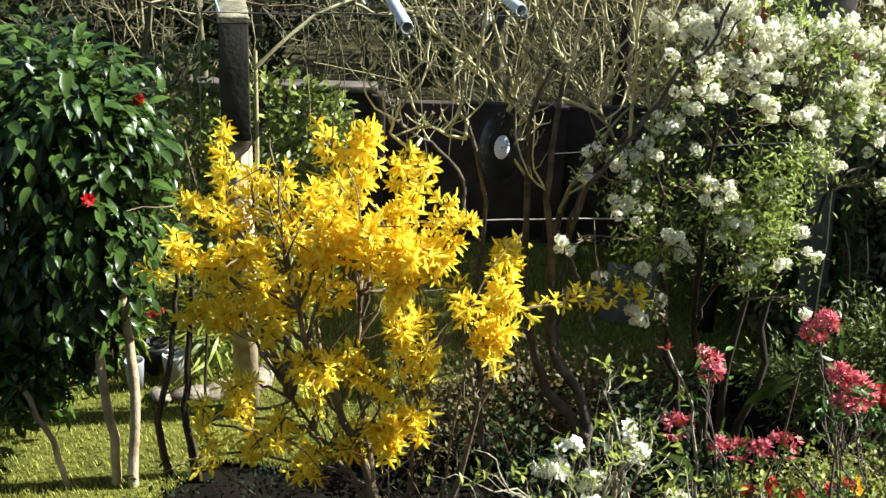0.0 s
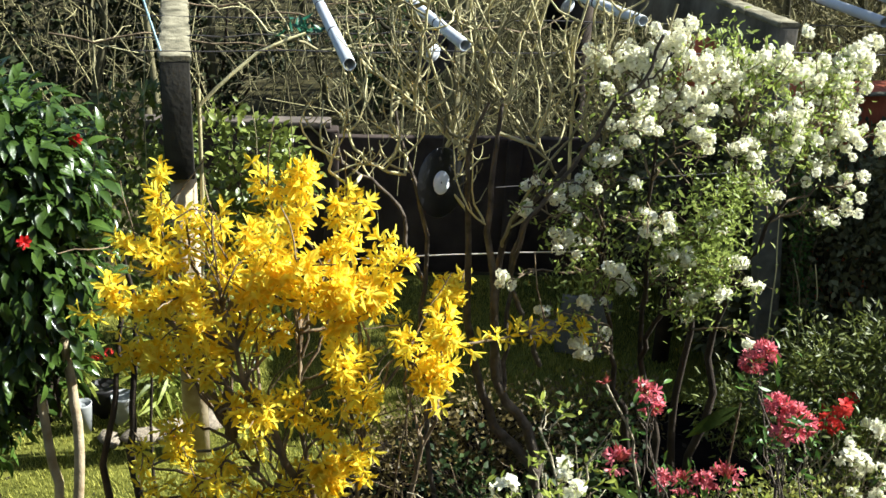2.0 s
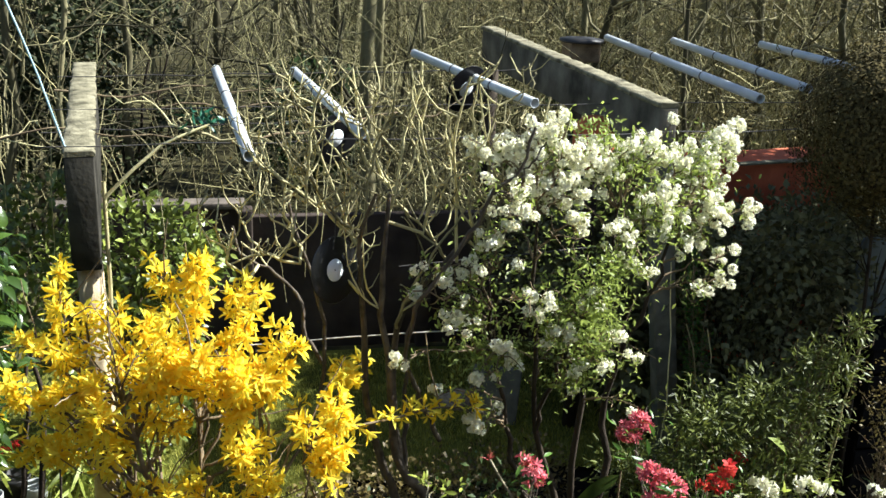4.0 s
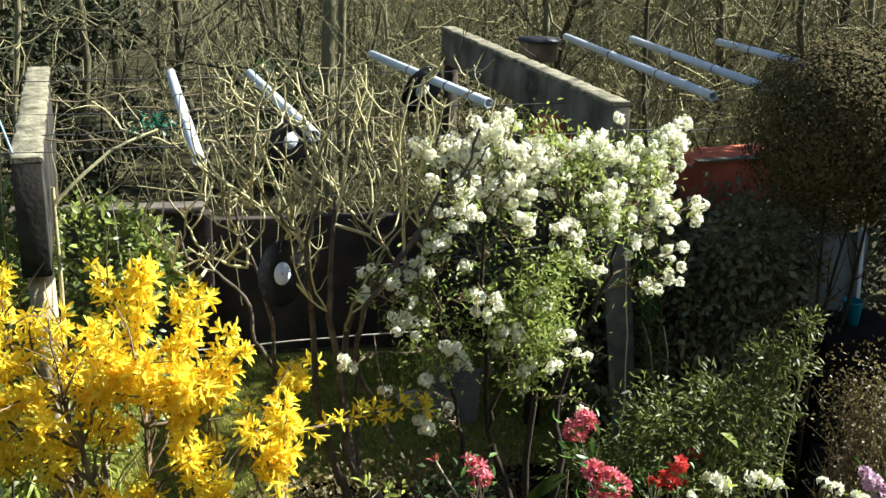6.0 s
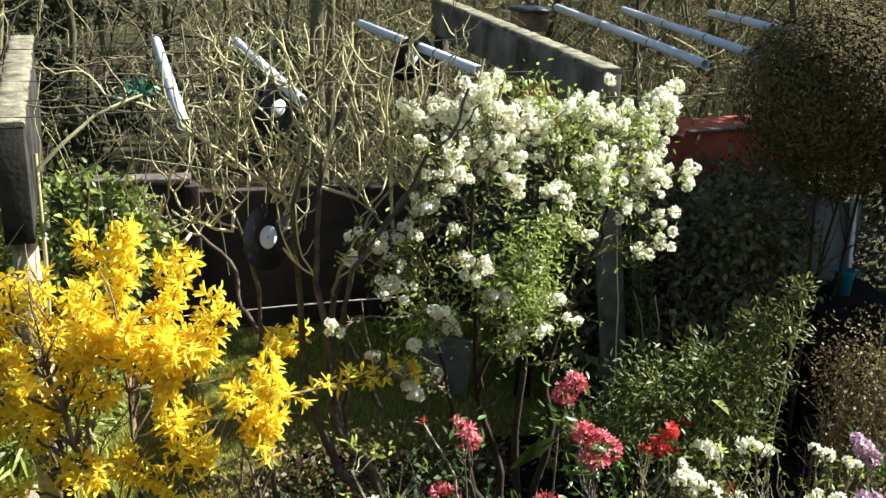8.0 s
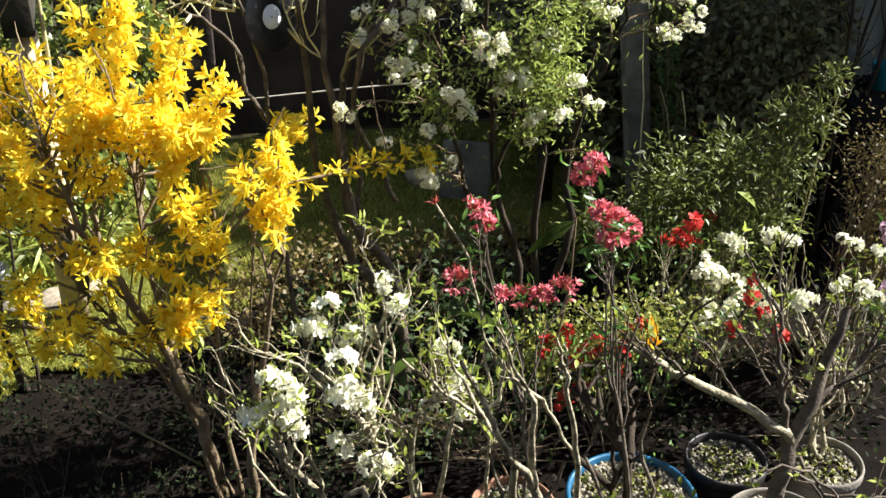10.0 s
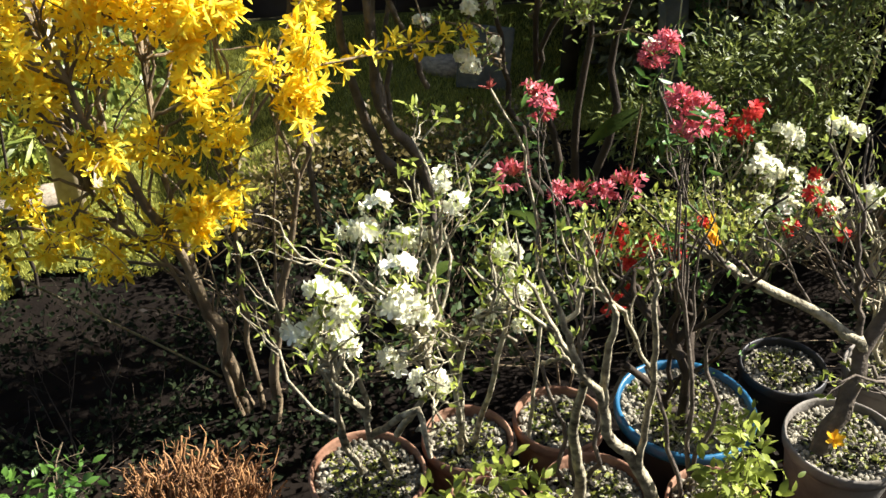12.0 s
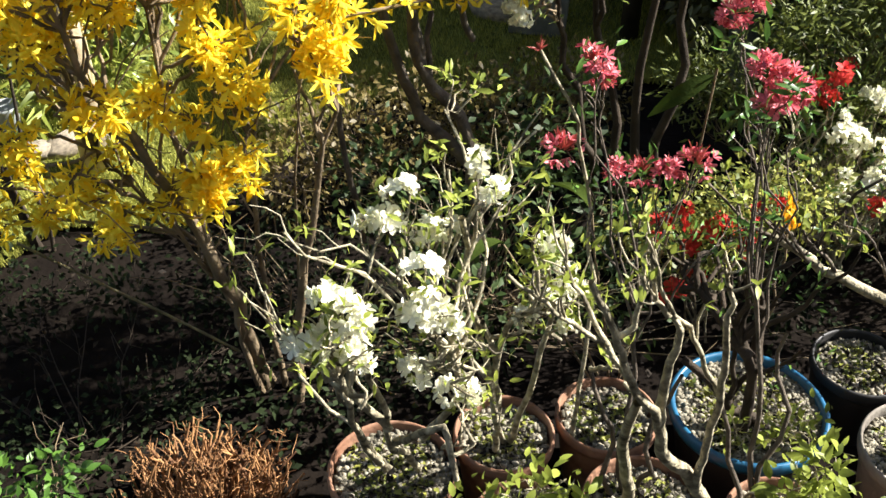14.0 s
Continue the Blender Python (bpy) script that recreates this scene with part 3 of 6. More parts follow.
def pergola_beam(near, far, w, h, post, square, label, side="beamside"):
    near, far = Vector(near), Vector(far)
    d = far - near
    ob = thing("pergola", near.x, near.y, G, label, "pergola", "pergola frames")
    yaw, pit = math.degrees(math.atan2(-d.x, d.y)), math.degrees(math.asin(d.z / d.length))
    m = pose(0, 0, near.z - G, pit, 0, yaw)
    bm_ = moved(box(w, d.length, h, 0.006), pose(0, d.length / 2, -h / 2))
    # dark body and pale cap paint in the shaded sides and sunlit top
    beam = part("beam", mesh("beam", [bm_], [M[side]]), ob, "weathered beam, coloured dark for its shaded sides", m=m)
    part("cap", mesh("cap", worn_cap(w + 0.014, d.length, 0.024), [M["concrete"]]), beam, "lichen-spotted cap board, pale for the sunlit top")
    ph = near.z - G - h
    if square:
        part("post", mesh("post", [moved(box(0.125, 0.10, ph + 0.03, 0.008), pose(0.135, 0.10, ph / 2, 0, -7.6, 0))], [M["greypost"]]), ob, "grey square post")
    else:
        part("post", mesh("post", [moved(lathe([(0.0, 0), (0.062, 0), (0.058, ph), (0.0, ph)], 14), pose(post, 0.09, 0))], [M["roundpost"]], True), ob, "pale round timber post")
    m2 = far - near
    part("rear_post", mesh("rear_post", [moved(lathe([(0.0, 0), (0.06, 0), (0.055, far.z - G - h * 0.9), (0, far.z - G - h * 0.9)], 12), pose(m2.x * 0.96, m2.y * 0.96, 0))], [M["darkbark"]], True), ob, "dark rear post")
    return ob


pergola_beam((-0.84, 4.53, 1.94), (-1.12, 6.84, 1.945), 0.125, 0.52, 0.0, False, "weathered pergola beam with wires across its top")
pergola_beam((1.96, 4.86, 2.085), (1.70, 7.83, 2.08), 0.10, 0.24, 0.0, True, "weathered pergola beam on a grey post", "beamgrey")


def pipe(a, b, r=0.027):
    a, b = Vector(a), Vector(b)
    L = (b - a).length
    # a near-black disc across the bore gives the shade inside the pipe
    ob = new("plastic_pipe", mesh("plastic_pipe", [lathe([(r * 0.86, L * 0.2), (r * 0.86, 0), (r, 0), (r, L), (r * 0.86, L), (r * 0.86, L * 0.8)], 18), lathe([(0.0, L * 0.199), (r * 0.86, L * 0.2)], 18, 1)], [M["pvc"], M["pvcdark"]], True))
    ob.matrix_world = Matrix.Translation(a) @ (b - a).to_track_quat("Z", "Y").to_matrix().to_4x4()
    tagged(ob, "white plastic pipe tied on the pergola wires", "pipe", "pipes on the pergola")
    for f in (0.3, 0.62):
        part("tie", mesh("tie", [lathe([(r, L * f - 0.006), (r + 0.003, L * f - 0.005), (r + 0.003, L * f + 0.005), (r, L * f + 0.006)], 14)], [M["wire"]]), ob, "dark wire tie")
    return ob


for a, b in (((-0.12, 4.35, 1.985), (-0.30, 6.3, 2.02)), ((0.40, 4.70, 2.0), (0.155, 6.2, 2.03)), ((1.37, 5.25, 2.03), (0.98, 6.9, 2.035)), ((2.65, 5.25, 2.055), (2.60, 7.7, 2.045)), ((3.10, 5.55, 2.055), (3.12, 7.65, 2.035)), ((3.87, 6.3, 2.05), (3.72, 7.4, 2.05))):
    pipe(a, b)


def cable(name, pts, r, mat, label, category, group="", sides=5):
    ob = new(name, mesh(name, [tubes([pts], [r], sides)], [mat], True))
    return tagged(ob, label, category, group)


for y, z, x1 in ((4.66, 1.985, 2.6), (4.98, 1.975, 0.4), (5.45, 1.985, 4.5), (6.3, 2.0, 1.6)):
    t = np.linspace(0, 1, 12)[:, None]
    pts = np.array([-1.0 - 0.1 * (y - 4.4), y - 0.05, z - 0.02]) * (1 - t) + np.array([x1, y + 0.05, z + 0.02]) * t
    pts[:, 2] += 0.006 * np.sin(t[:, 0] * 40)
    cable("pergola_wire", pts, 0.003, M["wire"], "dark training wire stretched across the pergola", "wire", "training wires")
cable("tie_string", crooked((-0.90, 4.62, 1.94), (-1.13, 4.6, 2.75), 6, 0.004), 0.005, M["bluestring"], "pale blue string hanging taut from above", "string")
cable("washing_string", crooked((-0.15, 3.75, 1.38), (0.75, 3.60, 1.48), 10, 0.004, 0.0), 0.0028, M["string"], "pale string stretched between the shrubs", "string")
cable("wall_wire", crooked((0.6, 4.8, 1.30), (1.92, 4.9, 1.36), 8, 0.002), 0.003, M["wire"], "thin wire running to the grey post", "wire")


def record(p, rx, ry, rz, hang, r=0.15):
    """A gramophone record hung on a thread as a bird scarer."""
    ob = thing("vinyl_record", *p, "black vinyl record with a pale label, hung on a thread", "vinyl record", "hanging records")
    turn = pose(0, 0, 0, rx, ry, rz)
    disc = part("disc", mesh("disc", [lathe([(0.0036, 0.001), (0.05, 0.001), (r * 0.98, 0.0012), (r, 0.0), (r * 0.98, -0.0012), (0.05, -0.001), (0.0036, -0.001), (0.0036, 0.001)], 56)], [M["vinyl"]]), ob, m=turn)
    q = r * 0.335
    part("label", mesh("label", [lathe([(0.0037, 0.0018), (q, 0.0018), (q + 0.0005, 0.0), (q, -0.0018), (0.0037, -0.0018)], 40)], [M["label"]]), disc, "pale blue-white paper label")
    part("thread", mesh("thread", [tubes([np.array([(0, 0, r * 0.9), (0.004, 0, r + hang * 0.5), (0, 0, r + hang)])], [0.0015], 4)], [M["wire"]]), ob)
    return ob


record((0.172, 3.50, 1.775), 81, 0, 42, 0.20, 0.122)
record((0.34, 5.45, 1.80), 102, 0, 35, 0.04, 0.15)
record((1.15, 5.97, 1.97), 108, 0, 30, 0.0)

# ---- red shed, topiary, panel on the far side ----
shed = thing("red_shed", 3.25, 6.2, G, "red-painted shed wall with a pale ridge", "shed")
gable = [(-0.62, 0), (0.55, 0), (0.55, 1.545), (-0.20, 1.51), (-0.23, 1.475), (-0.38, 1.53), (-0.62, 1.46)]
front_, back_ = [(x, 0, z) for x, z in gable], [(x, 0.35, z) for x, z in gable]
ring_ = [(i, (i + 1) % 7, (i + 1) % 7 + 7, i + 7) for i in range(7)]
part("wall", mesh("wall", [(front_ + back_, ring_, 0), (front_, [tuple(range(7))], 0), (back_, [tuple(range(6, -1, -1))], 0)], [M["redwall"]]), shed, "red painted boards")
for (xa, za), (xb, zb) in ((gable[3], gable[2]), (gable[5], gable[4]), (gable[6], gable[5])):
    tilt = math.degrees(math.atan2(zb - za, xb - xa))
    part("edge_board", mesh("edge_board", [box(math.hypot(xb - xa, zb - za), 0.06, 0.014, 0.003)], [M["concrete"]]), shed, "thin pale edge board", m=pose((xa + xb) / 2, -0.012, (za + zb) / 2 + 0.008, 0, -tilt, 0))
clay = thing("chimney_pot", 1.80, 5.5, G, "red clay chimney pot stood on a timber post", "chimney pot")
part("post", mesh("post", [lathe([(0, 0), (0.05, 0), (0.045, 1.70), (0, 1.70)], 12)], [M["darkbark"]], True), clay)
part("pot", mesh("pot", [lathe([(0, 1.70), (0.12, 1.70), (0.12, 1.88), (0.105, 1.94), (0.07, 1.98), (0.0, 1.99)], 24)], [M["redwall"]], True), clay, "rounded red clay pot")
table = thing("bird_table", 2.14, 6.9, G, "bird table with a flat black roof on a pole", "bird table")
part("pole", mesh("pole", [lathe([(0, 0), (0.045, 0), (0.04, 2.1), (0, 2.1)], 10)], [M["darkbark"]]), table)
part("tray", mesh("tray", [moved(box(0.22, 0.2, 0.13, 0.01), pose(0, 0, 2.14))], [M["cane"]]), table, "reddish wooden body")
part("roof", mesh("roof", [lathe([(0, 2.20), (0.15, 2.205), (0.155, 2.22), (0.05, 2.235), (0, 2.24)], 26)], [M["blackpot"]], True), table, "flat black round roof")

leafy("topiary_bush", "dark clipped ball-shaped bush with a sunlit brownish top", "bush", [(3.14, 4.62, 1.97), (2.95, 4.6, 2.05), (3.37, 4.65, 2.02)], [(0.57, 0.5, 0.50), (0.40, 0.42, 0.42), (0.5, 0.5, 0.48)], 46000, leaf(0.3, 0.2, 0.2, 0, 2), M["topiary"], 0.023, M["darkbark"], (3.15, 4.7, G), up=0.25, shell=0.86, nstem=4, stemr=0.016, out=1.4, loose=0.35, stand=0.0)
leafy("shade_bush", "dark twiggy evergreen bush in deep shade", "bush", [(2.6, 5.0, 0.9), (2.9, 5.0, 0.9), (2.6, 4.95, 1.2), (2.75, 4.8, 1.35), (3.4, 5.3, 0.7), (2.6, 4.7, 0.4), (3.1, 5.2, 1.15), (2.6, 4.75, 0.5), (2.5, 5.6, 0.8), (2.9, 5.75, 0.75), (2.45, 5.5, 0.3), (2.15, 5.7, 1.25), (1.95, 5.8, 0.85), (2.2, 6.2, 1.25), (1.85, 6.3, 0.8), (3.7, 5.7, 0.9), (2.8, 5.98, 0.98), (3.15, 6.0, 0.98), (3.5, 5.98, 0.98), (3.8, 6.0, 1.0), (4.15, 5.6, 0.6)], [0.42, 0.5, 0.32, 0.36, 0.5, 0.45, 0.35, 0.4, 0.5, 0.45, 0.45, 0.42, 0.45, 0.45, 0.5, 0.45, 0.36, 0.36, 0.36, 0.36, 0.45], 27000, small, M["shadeleaf"], 0.055, M["darkbark"], (2.5, 4.9, G), nstem=24, shell=0.3)
# mostly hidden hedge, added only to keep sun off the lawn
rows_y = (5.3, 5.5, 5.75, 6.15, 6.55, 6.95)
leafy("shade_hedge", "dense dark evergreen hedge beneath the pergola beam", "hedge", [(2.2, y, z) for y in rows_y for z in (0.45, 1.15)], [(0.30, 0.34, 0.48)] * 12, 14000, small, M["shadeleaf"], 0.085, M["darkbark"], (2.12, 5.9, G), shell=0.2, nstem=12, stemr=0.014)
panel = thing("glass_panel", 3.48, 5.02, G, "grey-green panel with a pale edge post", "panel")
part("pane", mesh("pane", [moved(box(0.34, 0.03, 1.38, 0.03), pose(-0.06, 0.02, 0.69, 0, 3, 0))], [M["panel"]]), panel)
part("edge_post", mesh("edge_post", [moved(box(0.026, 0.04, 1.42, 0.004), pose(0.12, -0.02, 0.71, 0, -5, 0))], [M["pvc"]]), panel, "pale blue-white edge post")
tb = new("teal_bucket", mesh("teal_bucket", [lathe([(0, 0), (0.045, 0), (0.053, 0.13), (0.057, 0.14), (0.05, 0.14), (0.042, 0.02), (0, 0.02)], 20)], [M["teal"]], True))
tb.location = (3.42, 4.80, 0.84)
tagged(tb, "teal plastic bucket standing on a crate", "bucket")
crate = thing("slatted_crate", 3.40, 4.78, G, "slatted crate, its slats near-black for the shade around it", "crate")
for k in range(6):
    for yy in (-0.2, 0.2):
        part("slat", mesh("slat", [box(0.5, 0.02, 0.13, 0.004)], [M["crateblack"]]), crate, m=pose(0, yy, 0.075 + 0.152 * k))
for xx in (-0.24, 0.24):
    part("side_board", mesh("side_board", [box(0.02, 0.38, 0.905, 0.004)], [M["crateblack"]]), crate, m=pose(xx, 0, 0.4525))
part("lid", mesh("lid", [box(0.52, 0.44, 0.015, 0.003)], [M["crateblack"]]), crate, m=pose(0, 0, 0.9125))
leafy("climbing_ivy", "narrow mossy growth climbing beside the post", "ivy", [(2.33, 4.85, 0.25), (2.27, 4.86, 0.65), (2.22, 4.87, 1.0), (2.17, 4.88, 1.3)], [(0.09, 0.08, 0.26), (0.08, 0.08, 0.26), (0.07, 0.07, 0.24), (0.06, 0.06, 0.2)], 1500, small, M["midleaf"], 0.024, M["cane"], (2.35, 4.88, G), shell=0.3, nstem=8, stemr=0.006)
vine = thing("climbing_vine", -0.86, 4.6, G, "leafless climbing vine trained along the pergola wires", "vine")
vb = np.array([-0.86, 4.6, G])
arms = [crooked((0.03, 0.1, 0), (0.10, 0.05, 1.85), 9, 0.02), crooked((0.10, 0.05, 1.80), (0.55, 0.15, 2.10), 8, 0.012, bow=(0, 0, 0.06)), crooked((0.50, 0.14, 2.08), (0.85, 0.3, 1.98), 7, 0.02), crooked((0.5, 0.14, 2.08), (0.25, 0.4, 2.16), 6, 0.02),
        crooked((0.8, 0.35, 2.0), (1.9, 0.9, 2.06), 12, 0.03), crooked((0.3, 0.9, 2.03), (1.5, 0.9, 2.06), 12, 0.03), crooked((-0.6, 0.45, 2.02), (0.6, 0.42, 2.02), 12, 0.025), crooked((-0.3, 1.35, 2.04), (1.2, 1.4, 2.08), 12, 0.03)]
limbs_of("vine_stem", arms[:4], [(0.012, 0.009), (0.009, 0.0065), (0.007, 0.0045), (0.006, 0.0035)], 7, M["paletwig"], vine)
limbs_of("vine_stem", arms[4:], [(0.006, 0.003)] * (len(arms) - 4), 6, M["cane"], vine)
vt = twigs(arms[2:], 5, 0.35, 1.0, 0.0, 0.0, 6, 0.02)
vt += [crooked(q, q - (rng.normal(0, 0.06), 0, rng.uniform(0.3, 0.9)), 6, 0.015) for a in arms[4:] for q in a[::2]]
part("fine_growth", mesh("fine_growth", [tubes(vt, [(0.0032, 0.0018)] * len(vt), 4)], [M["paletwig"]], True), vine, kind="stuff")
ties = ball_dirs(40) * (0.05, 0.05, 0.03) + np.stack([np.array([-0.35, 4.75, 2.06]) - vb, np.array([-0.30, 5.05, 1.99]) - vb])[rng.integers(0, 2, 40)]
part("green_tie", mesh("green_tie", strew(leaf(0.12, 0.3, 0.5, 0, 3), ties, turns(ball_dirs(40), ball_dirs(40)), np.full(40, 0.06)), [M["tie"]]), vine, "dark green plastic tie", "stuff")
leafy("willow_bush", "green narrow-leaved shrub in the bed", "bush", [(1.85, 3.85, 0.82), (2.1, 3.85, 0.9), (2.36, 3.85, 0.92), (2.48, 3.85, 1.12), (2.54, 3.85, 1.30), (2.3, 3.8, 0.66), (1.7, 3.8, 0.62), (2.05, 3.75, 0.55), (1.55, 3.9, 0.6), (2.38, 3.9, 1.12)], [0.24, 0.22, 0.18, 0.13, 0.09, 0.22, 0.22, 0.26, 0.2, 0.12], 8000, leaf(0.12, 0.1, 0.3, 0, 3), M["bamboo"], 0.042, M["cane"], (2.1, 3.9, G), shell=0.1, nstem=33, stemr=0.005)
reeds = thing("dry_reeds", 2.5, 3.84, G, "few dry pale reed stems rising beside the shrub", "reed")
limbs_of("reed_stem", [bent([(0, 0, 0), (0.02, 0, 0.96), (0.05, 0, 1.18), (0.07, 0.0, 1.36)], 9, 0.004), bent([(0.05, 0.02, 0), (0.0, 0, 0.9), (0.06, 0.02, 1.2)], 8, 0.004), bent([(0.30, -0.1, 0), (0.38, -0.14, 0.89), (0.39, -0.14, 1.5)], 9, 0.006), bent([(0.5, -0.1, 0), (0.46, -0.14, 0.8), (0.52, -0.14, 1.3)], 9, 0.006)], [(0.005, 0.003)] * 4, 6, M["paletwig"], reeds)
stalks = thing("dry_stalks", 2.0, 4.75, G, "few dry pale stalks standing beside the grey post", "stalk")
limbs_of("stalk", [bent(np.array(p) - (2.0, 4.75, G), 8, 0.006) for p in (((2.08, 4.75, G), (2.06, 4.75, 0.94), (2.01, 4.75, 1.30)), ((2.30, 4.75, G), (2.22, 4.75, 0.74), (2.14, 4.75, 0.96)), ((2.36, 4.75, G), (2.31, 4.75, 0.73), (2.25, 4.75, 0.92)))], [(0.005, 0.003)] * 3, 6, M["paletwig"], stalks)
leafy("bronze_bush", "sparse bronze-green shrub with thin pale stems", "bush", [(2.75, 3.6, 1.0), (2.95, 3.7, 0.8), (2.8, 3.5, 0.6)], [0.3, 0.3, 0.3], 5200, small, M["bronze"], 0.021, M["cane"], (2.75, 3.8, G), shell=0.2, nstem=42, stemr=0.006)
leafy("dead_branch_bush", "bare twiggy dark bush beyond the pots", "bush", [(2.5, 3.2, 0.4), (2.1, 3.6, 0.3)], [0.3, 0.3], 500, small, M["darkleaf"], 0.05, M["cane"], (2.5, 3.3, G), shell=0.2, nstem=16, stemr=0.006)

slab = new("stone_slab", mesh("stone_slab", [box(0.30, 0.06, 0.36, 0.012)], [M["greypost"]]))
slab.matrix_world = pose(1.34, 5.62, G + 0.21, -10, 4, -12)
tagged(slab, "dark grey stone slab leaning on the lawn", "slab")

# ---- camellia ----
rng = np.random.default_rng(21)
camellia = leafy("camellia_bush", "glossy dark green camellia with a few red blooms", "bush", [(-1.52, 4.08, 1.62), (-1.34, 4.0, 1.30), (-1.74, 4.18, 1.18), (-1.46, 4.1, 1.0), (-1.98, 4.2, 1.66), (-1.30, 4.02, 1.54), (-1.88, 4.32, 0.62), (-1.60, 4.28, 0.74), (-1.78, 4.25, 0.40), (-1.62, 4.2, 0.66), (-1.42, 4.06, 1.68), (-1.26, 4.04, 1.60)], [0.40, 0.33, 0.44, 0.32, 0.43, 0.24, 0.40, 0.36, 0.26, 0.22, 0.32, 0.25], 9400, leaf(0.22, 0.4, 0.45, 0, 4), M["camleaf"], 0.088, M["darkbark"], (-1.42, 4.15, 0.5), up=1.5, shell=0.35, nstem=10, hang=0.25, single=300, stemr=0.010, out=0.45, low=(0.6, 1.1))
poles = [bent([(0.13, -0.12, -0.58), (0.14, -0.12, -0.30), (0.17, -0.1, -0.1), (0.14, -0.1, 0.5)], 12, 0.004), bent([(0.05, -0.1, -0.58), (0.06, -0.1, -0.34), (0.04, -0.1, -0.1), (0.0, -0.1, 0.5)], 12, 0.004), bent([(-0.16, -0.1, -0.58), (-0.2, -0.1, -0.34), (-0.33, -0.1, 0.02)], 12, 0.004)]
limbs_of("trunk", poles, [(0.024, 0.018), (0.022, 0.016), (0.014, 0.012)], 10, M["roundpost"], camellia, "pale smooth trunk")
bloom = mesh("bloom", petals(7, 0.3, 0.1, 0, 0, 0.3) + [(np.array(v) * 0.7 + (0, 0, 0.12), f, 0) for v, f, k in petals(6, 0.3, 0.35, 0, 0, 0.3, 0.4)] + [(np.array(v) * 0.4 + (0, 0, 0.2), f, 0) for v, f, k in petals(5, 0.3, 0.6, 0, 0, 0.3, 0.9)], [M["camred"]])
for p in ((-1.28, 3.68, 1.48), (-1.13, 3.93, 1.78), (-1.98, 3.72, 1.3)):
    part("bloom", bloom, camellia, "red camellia bloom", m=Matrix.Translation(Vector(p) - camellia.location) @ pose(0, 0, 0, 80, 0, 30) @ Matrix.Scale(0.028, 4))

# ---- forsythia ----
rng = np.random.default_rng(22)
forsythia = thing("forsythia_bush", -0.10, 3.22, G, "forsythia in full bright yellow bloom", "bush")
fb = np.array([-0.10, 3.22, G])
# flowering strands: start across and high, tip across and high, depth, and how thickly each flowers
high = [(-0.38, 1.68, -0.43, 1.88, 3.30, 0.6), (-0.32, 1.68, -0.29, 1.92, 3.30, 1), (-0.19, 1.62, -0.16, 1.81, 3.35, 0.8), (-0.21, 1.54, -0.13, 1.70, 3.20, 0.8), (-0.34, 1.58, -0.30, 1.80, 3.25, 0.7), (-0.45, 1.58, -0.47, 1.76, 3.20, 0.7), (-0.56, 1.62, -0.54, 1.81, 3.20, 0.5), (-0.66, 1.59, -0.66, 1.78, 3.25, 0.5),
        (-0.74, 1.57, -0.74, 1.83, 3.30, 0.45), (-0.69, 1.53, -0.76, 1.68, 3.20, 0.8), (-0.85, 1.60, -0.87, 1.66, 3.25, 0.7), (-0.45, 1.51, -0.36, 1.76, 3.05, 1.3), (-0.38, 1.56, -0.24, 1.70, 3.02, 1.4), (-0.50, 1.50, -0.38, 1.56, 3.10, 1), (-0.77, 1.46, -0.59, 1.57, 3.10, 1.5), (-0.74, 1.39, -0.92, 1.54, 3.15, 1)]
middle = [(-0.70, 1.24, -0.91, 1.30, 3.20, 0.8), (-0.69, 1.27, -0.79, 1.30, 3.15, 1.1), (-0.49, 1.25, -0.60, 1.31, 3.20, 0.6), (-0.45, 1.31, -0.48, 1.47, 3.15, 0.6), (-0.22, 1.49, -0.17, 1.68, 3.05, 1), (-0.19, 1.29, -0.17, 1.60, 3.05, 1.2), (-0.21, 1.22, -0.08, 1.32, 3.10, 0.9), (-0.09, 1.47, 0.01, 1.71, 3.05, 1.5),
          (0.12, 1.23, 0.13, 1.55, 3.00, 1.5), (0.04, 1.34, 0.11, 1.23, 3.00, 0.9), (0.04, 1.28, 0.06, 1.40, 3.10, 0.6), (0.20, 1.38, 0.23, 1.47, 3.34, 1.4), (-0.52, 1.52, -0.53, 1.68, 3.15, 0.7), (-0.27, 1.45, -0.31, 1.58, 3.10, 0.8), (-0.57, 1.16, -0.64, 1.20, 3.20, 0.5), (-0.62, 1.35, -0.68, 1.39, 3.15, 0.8)]
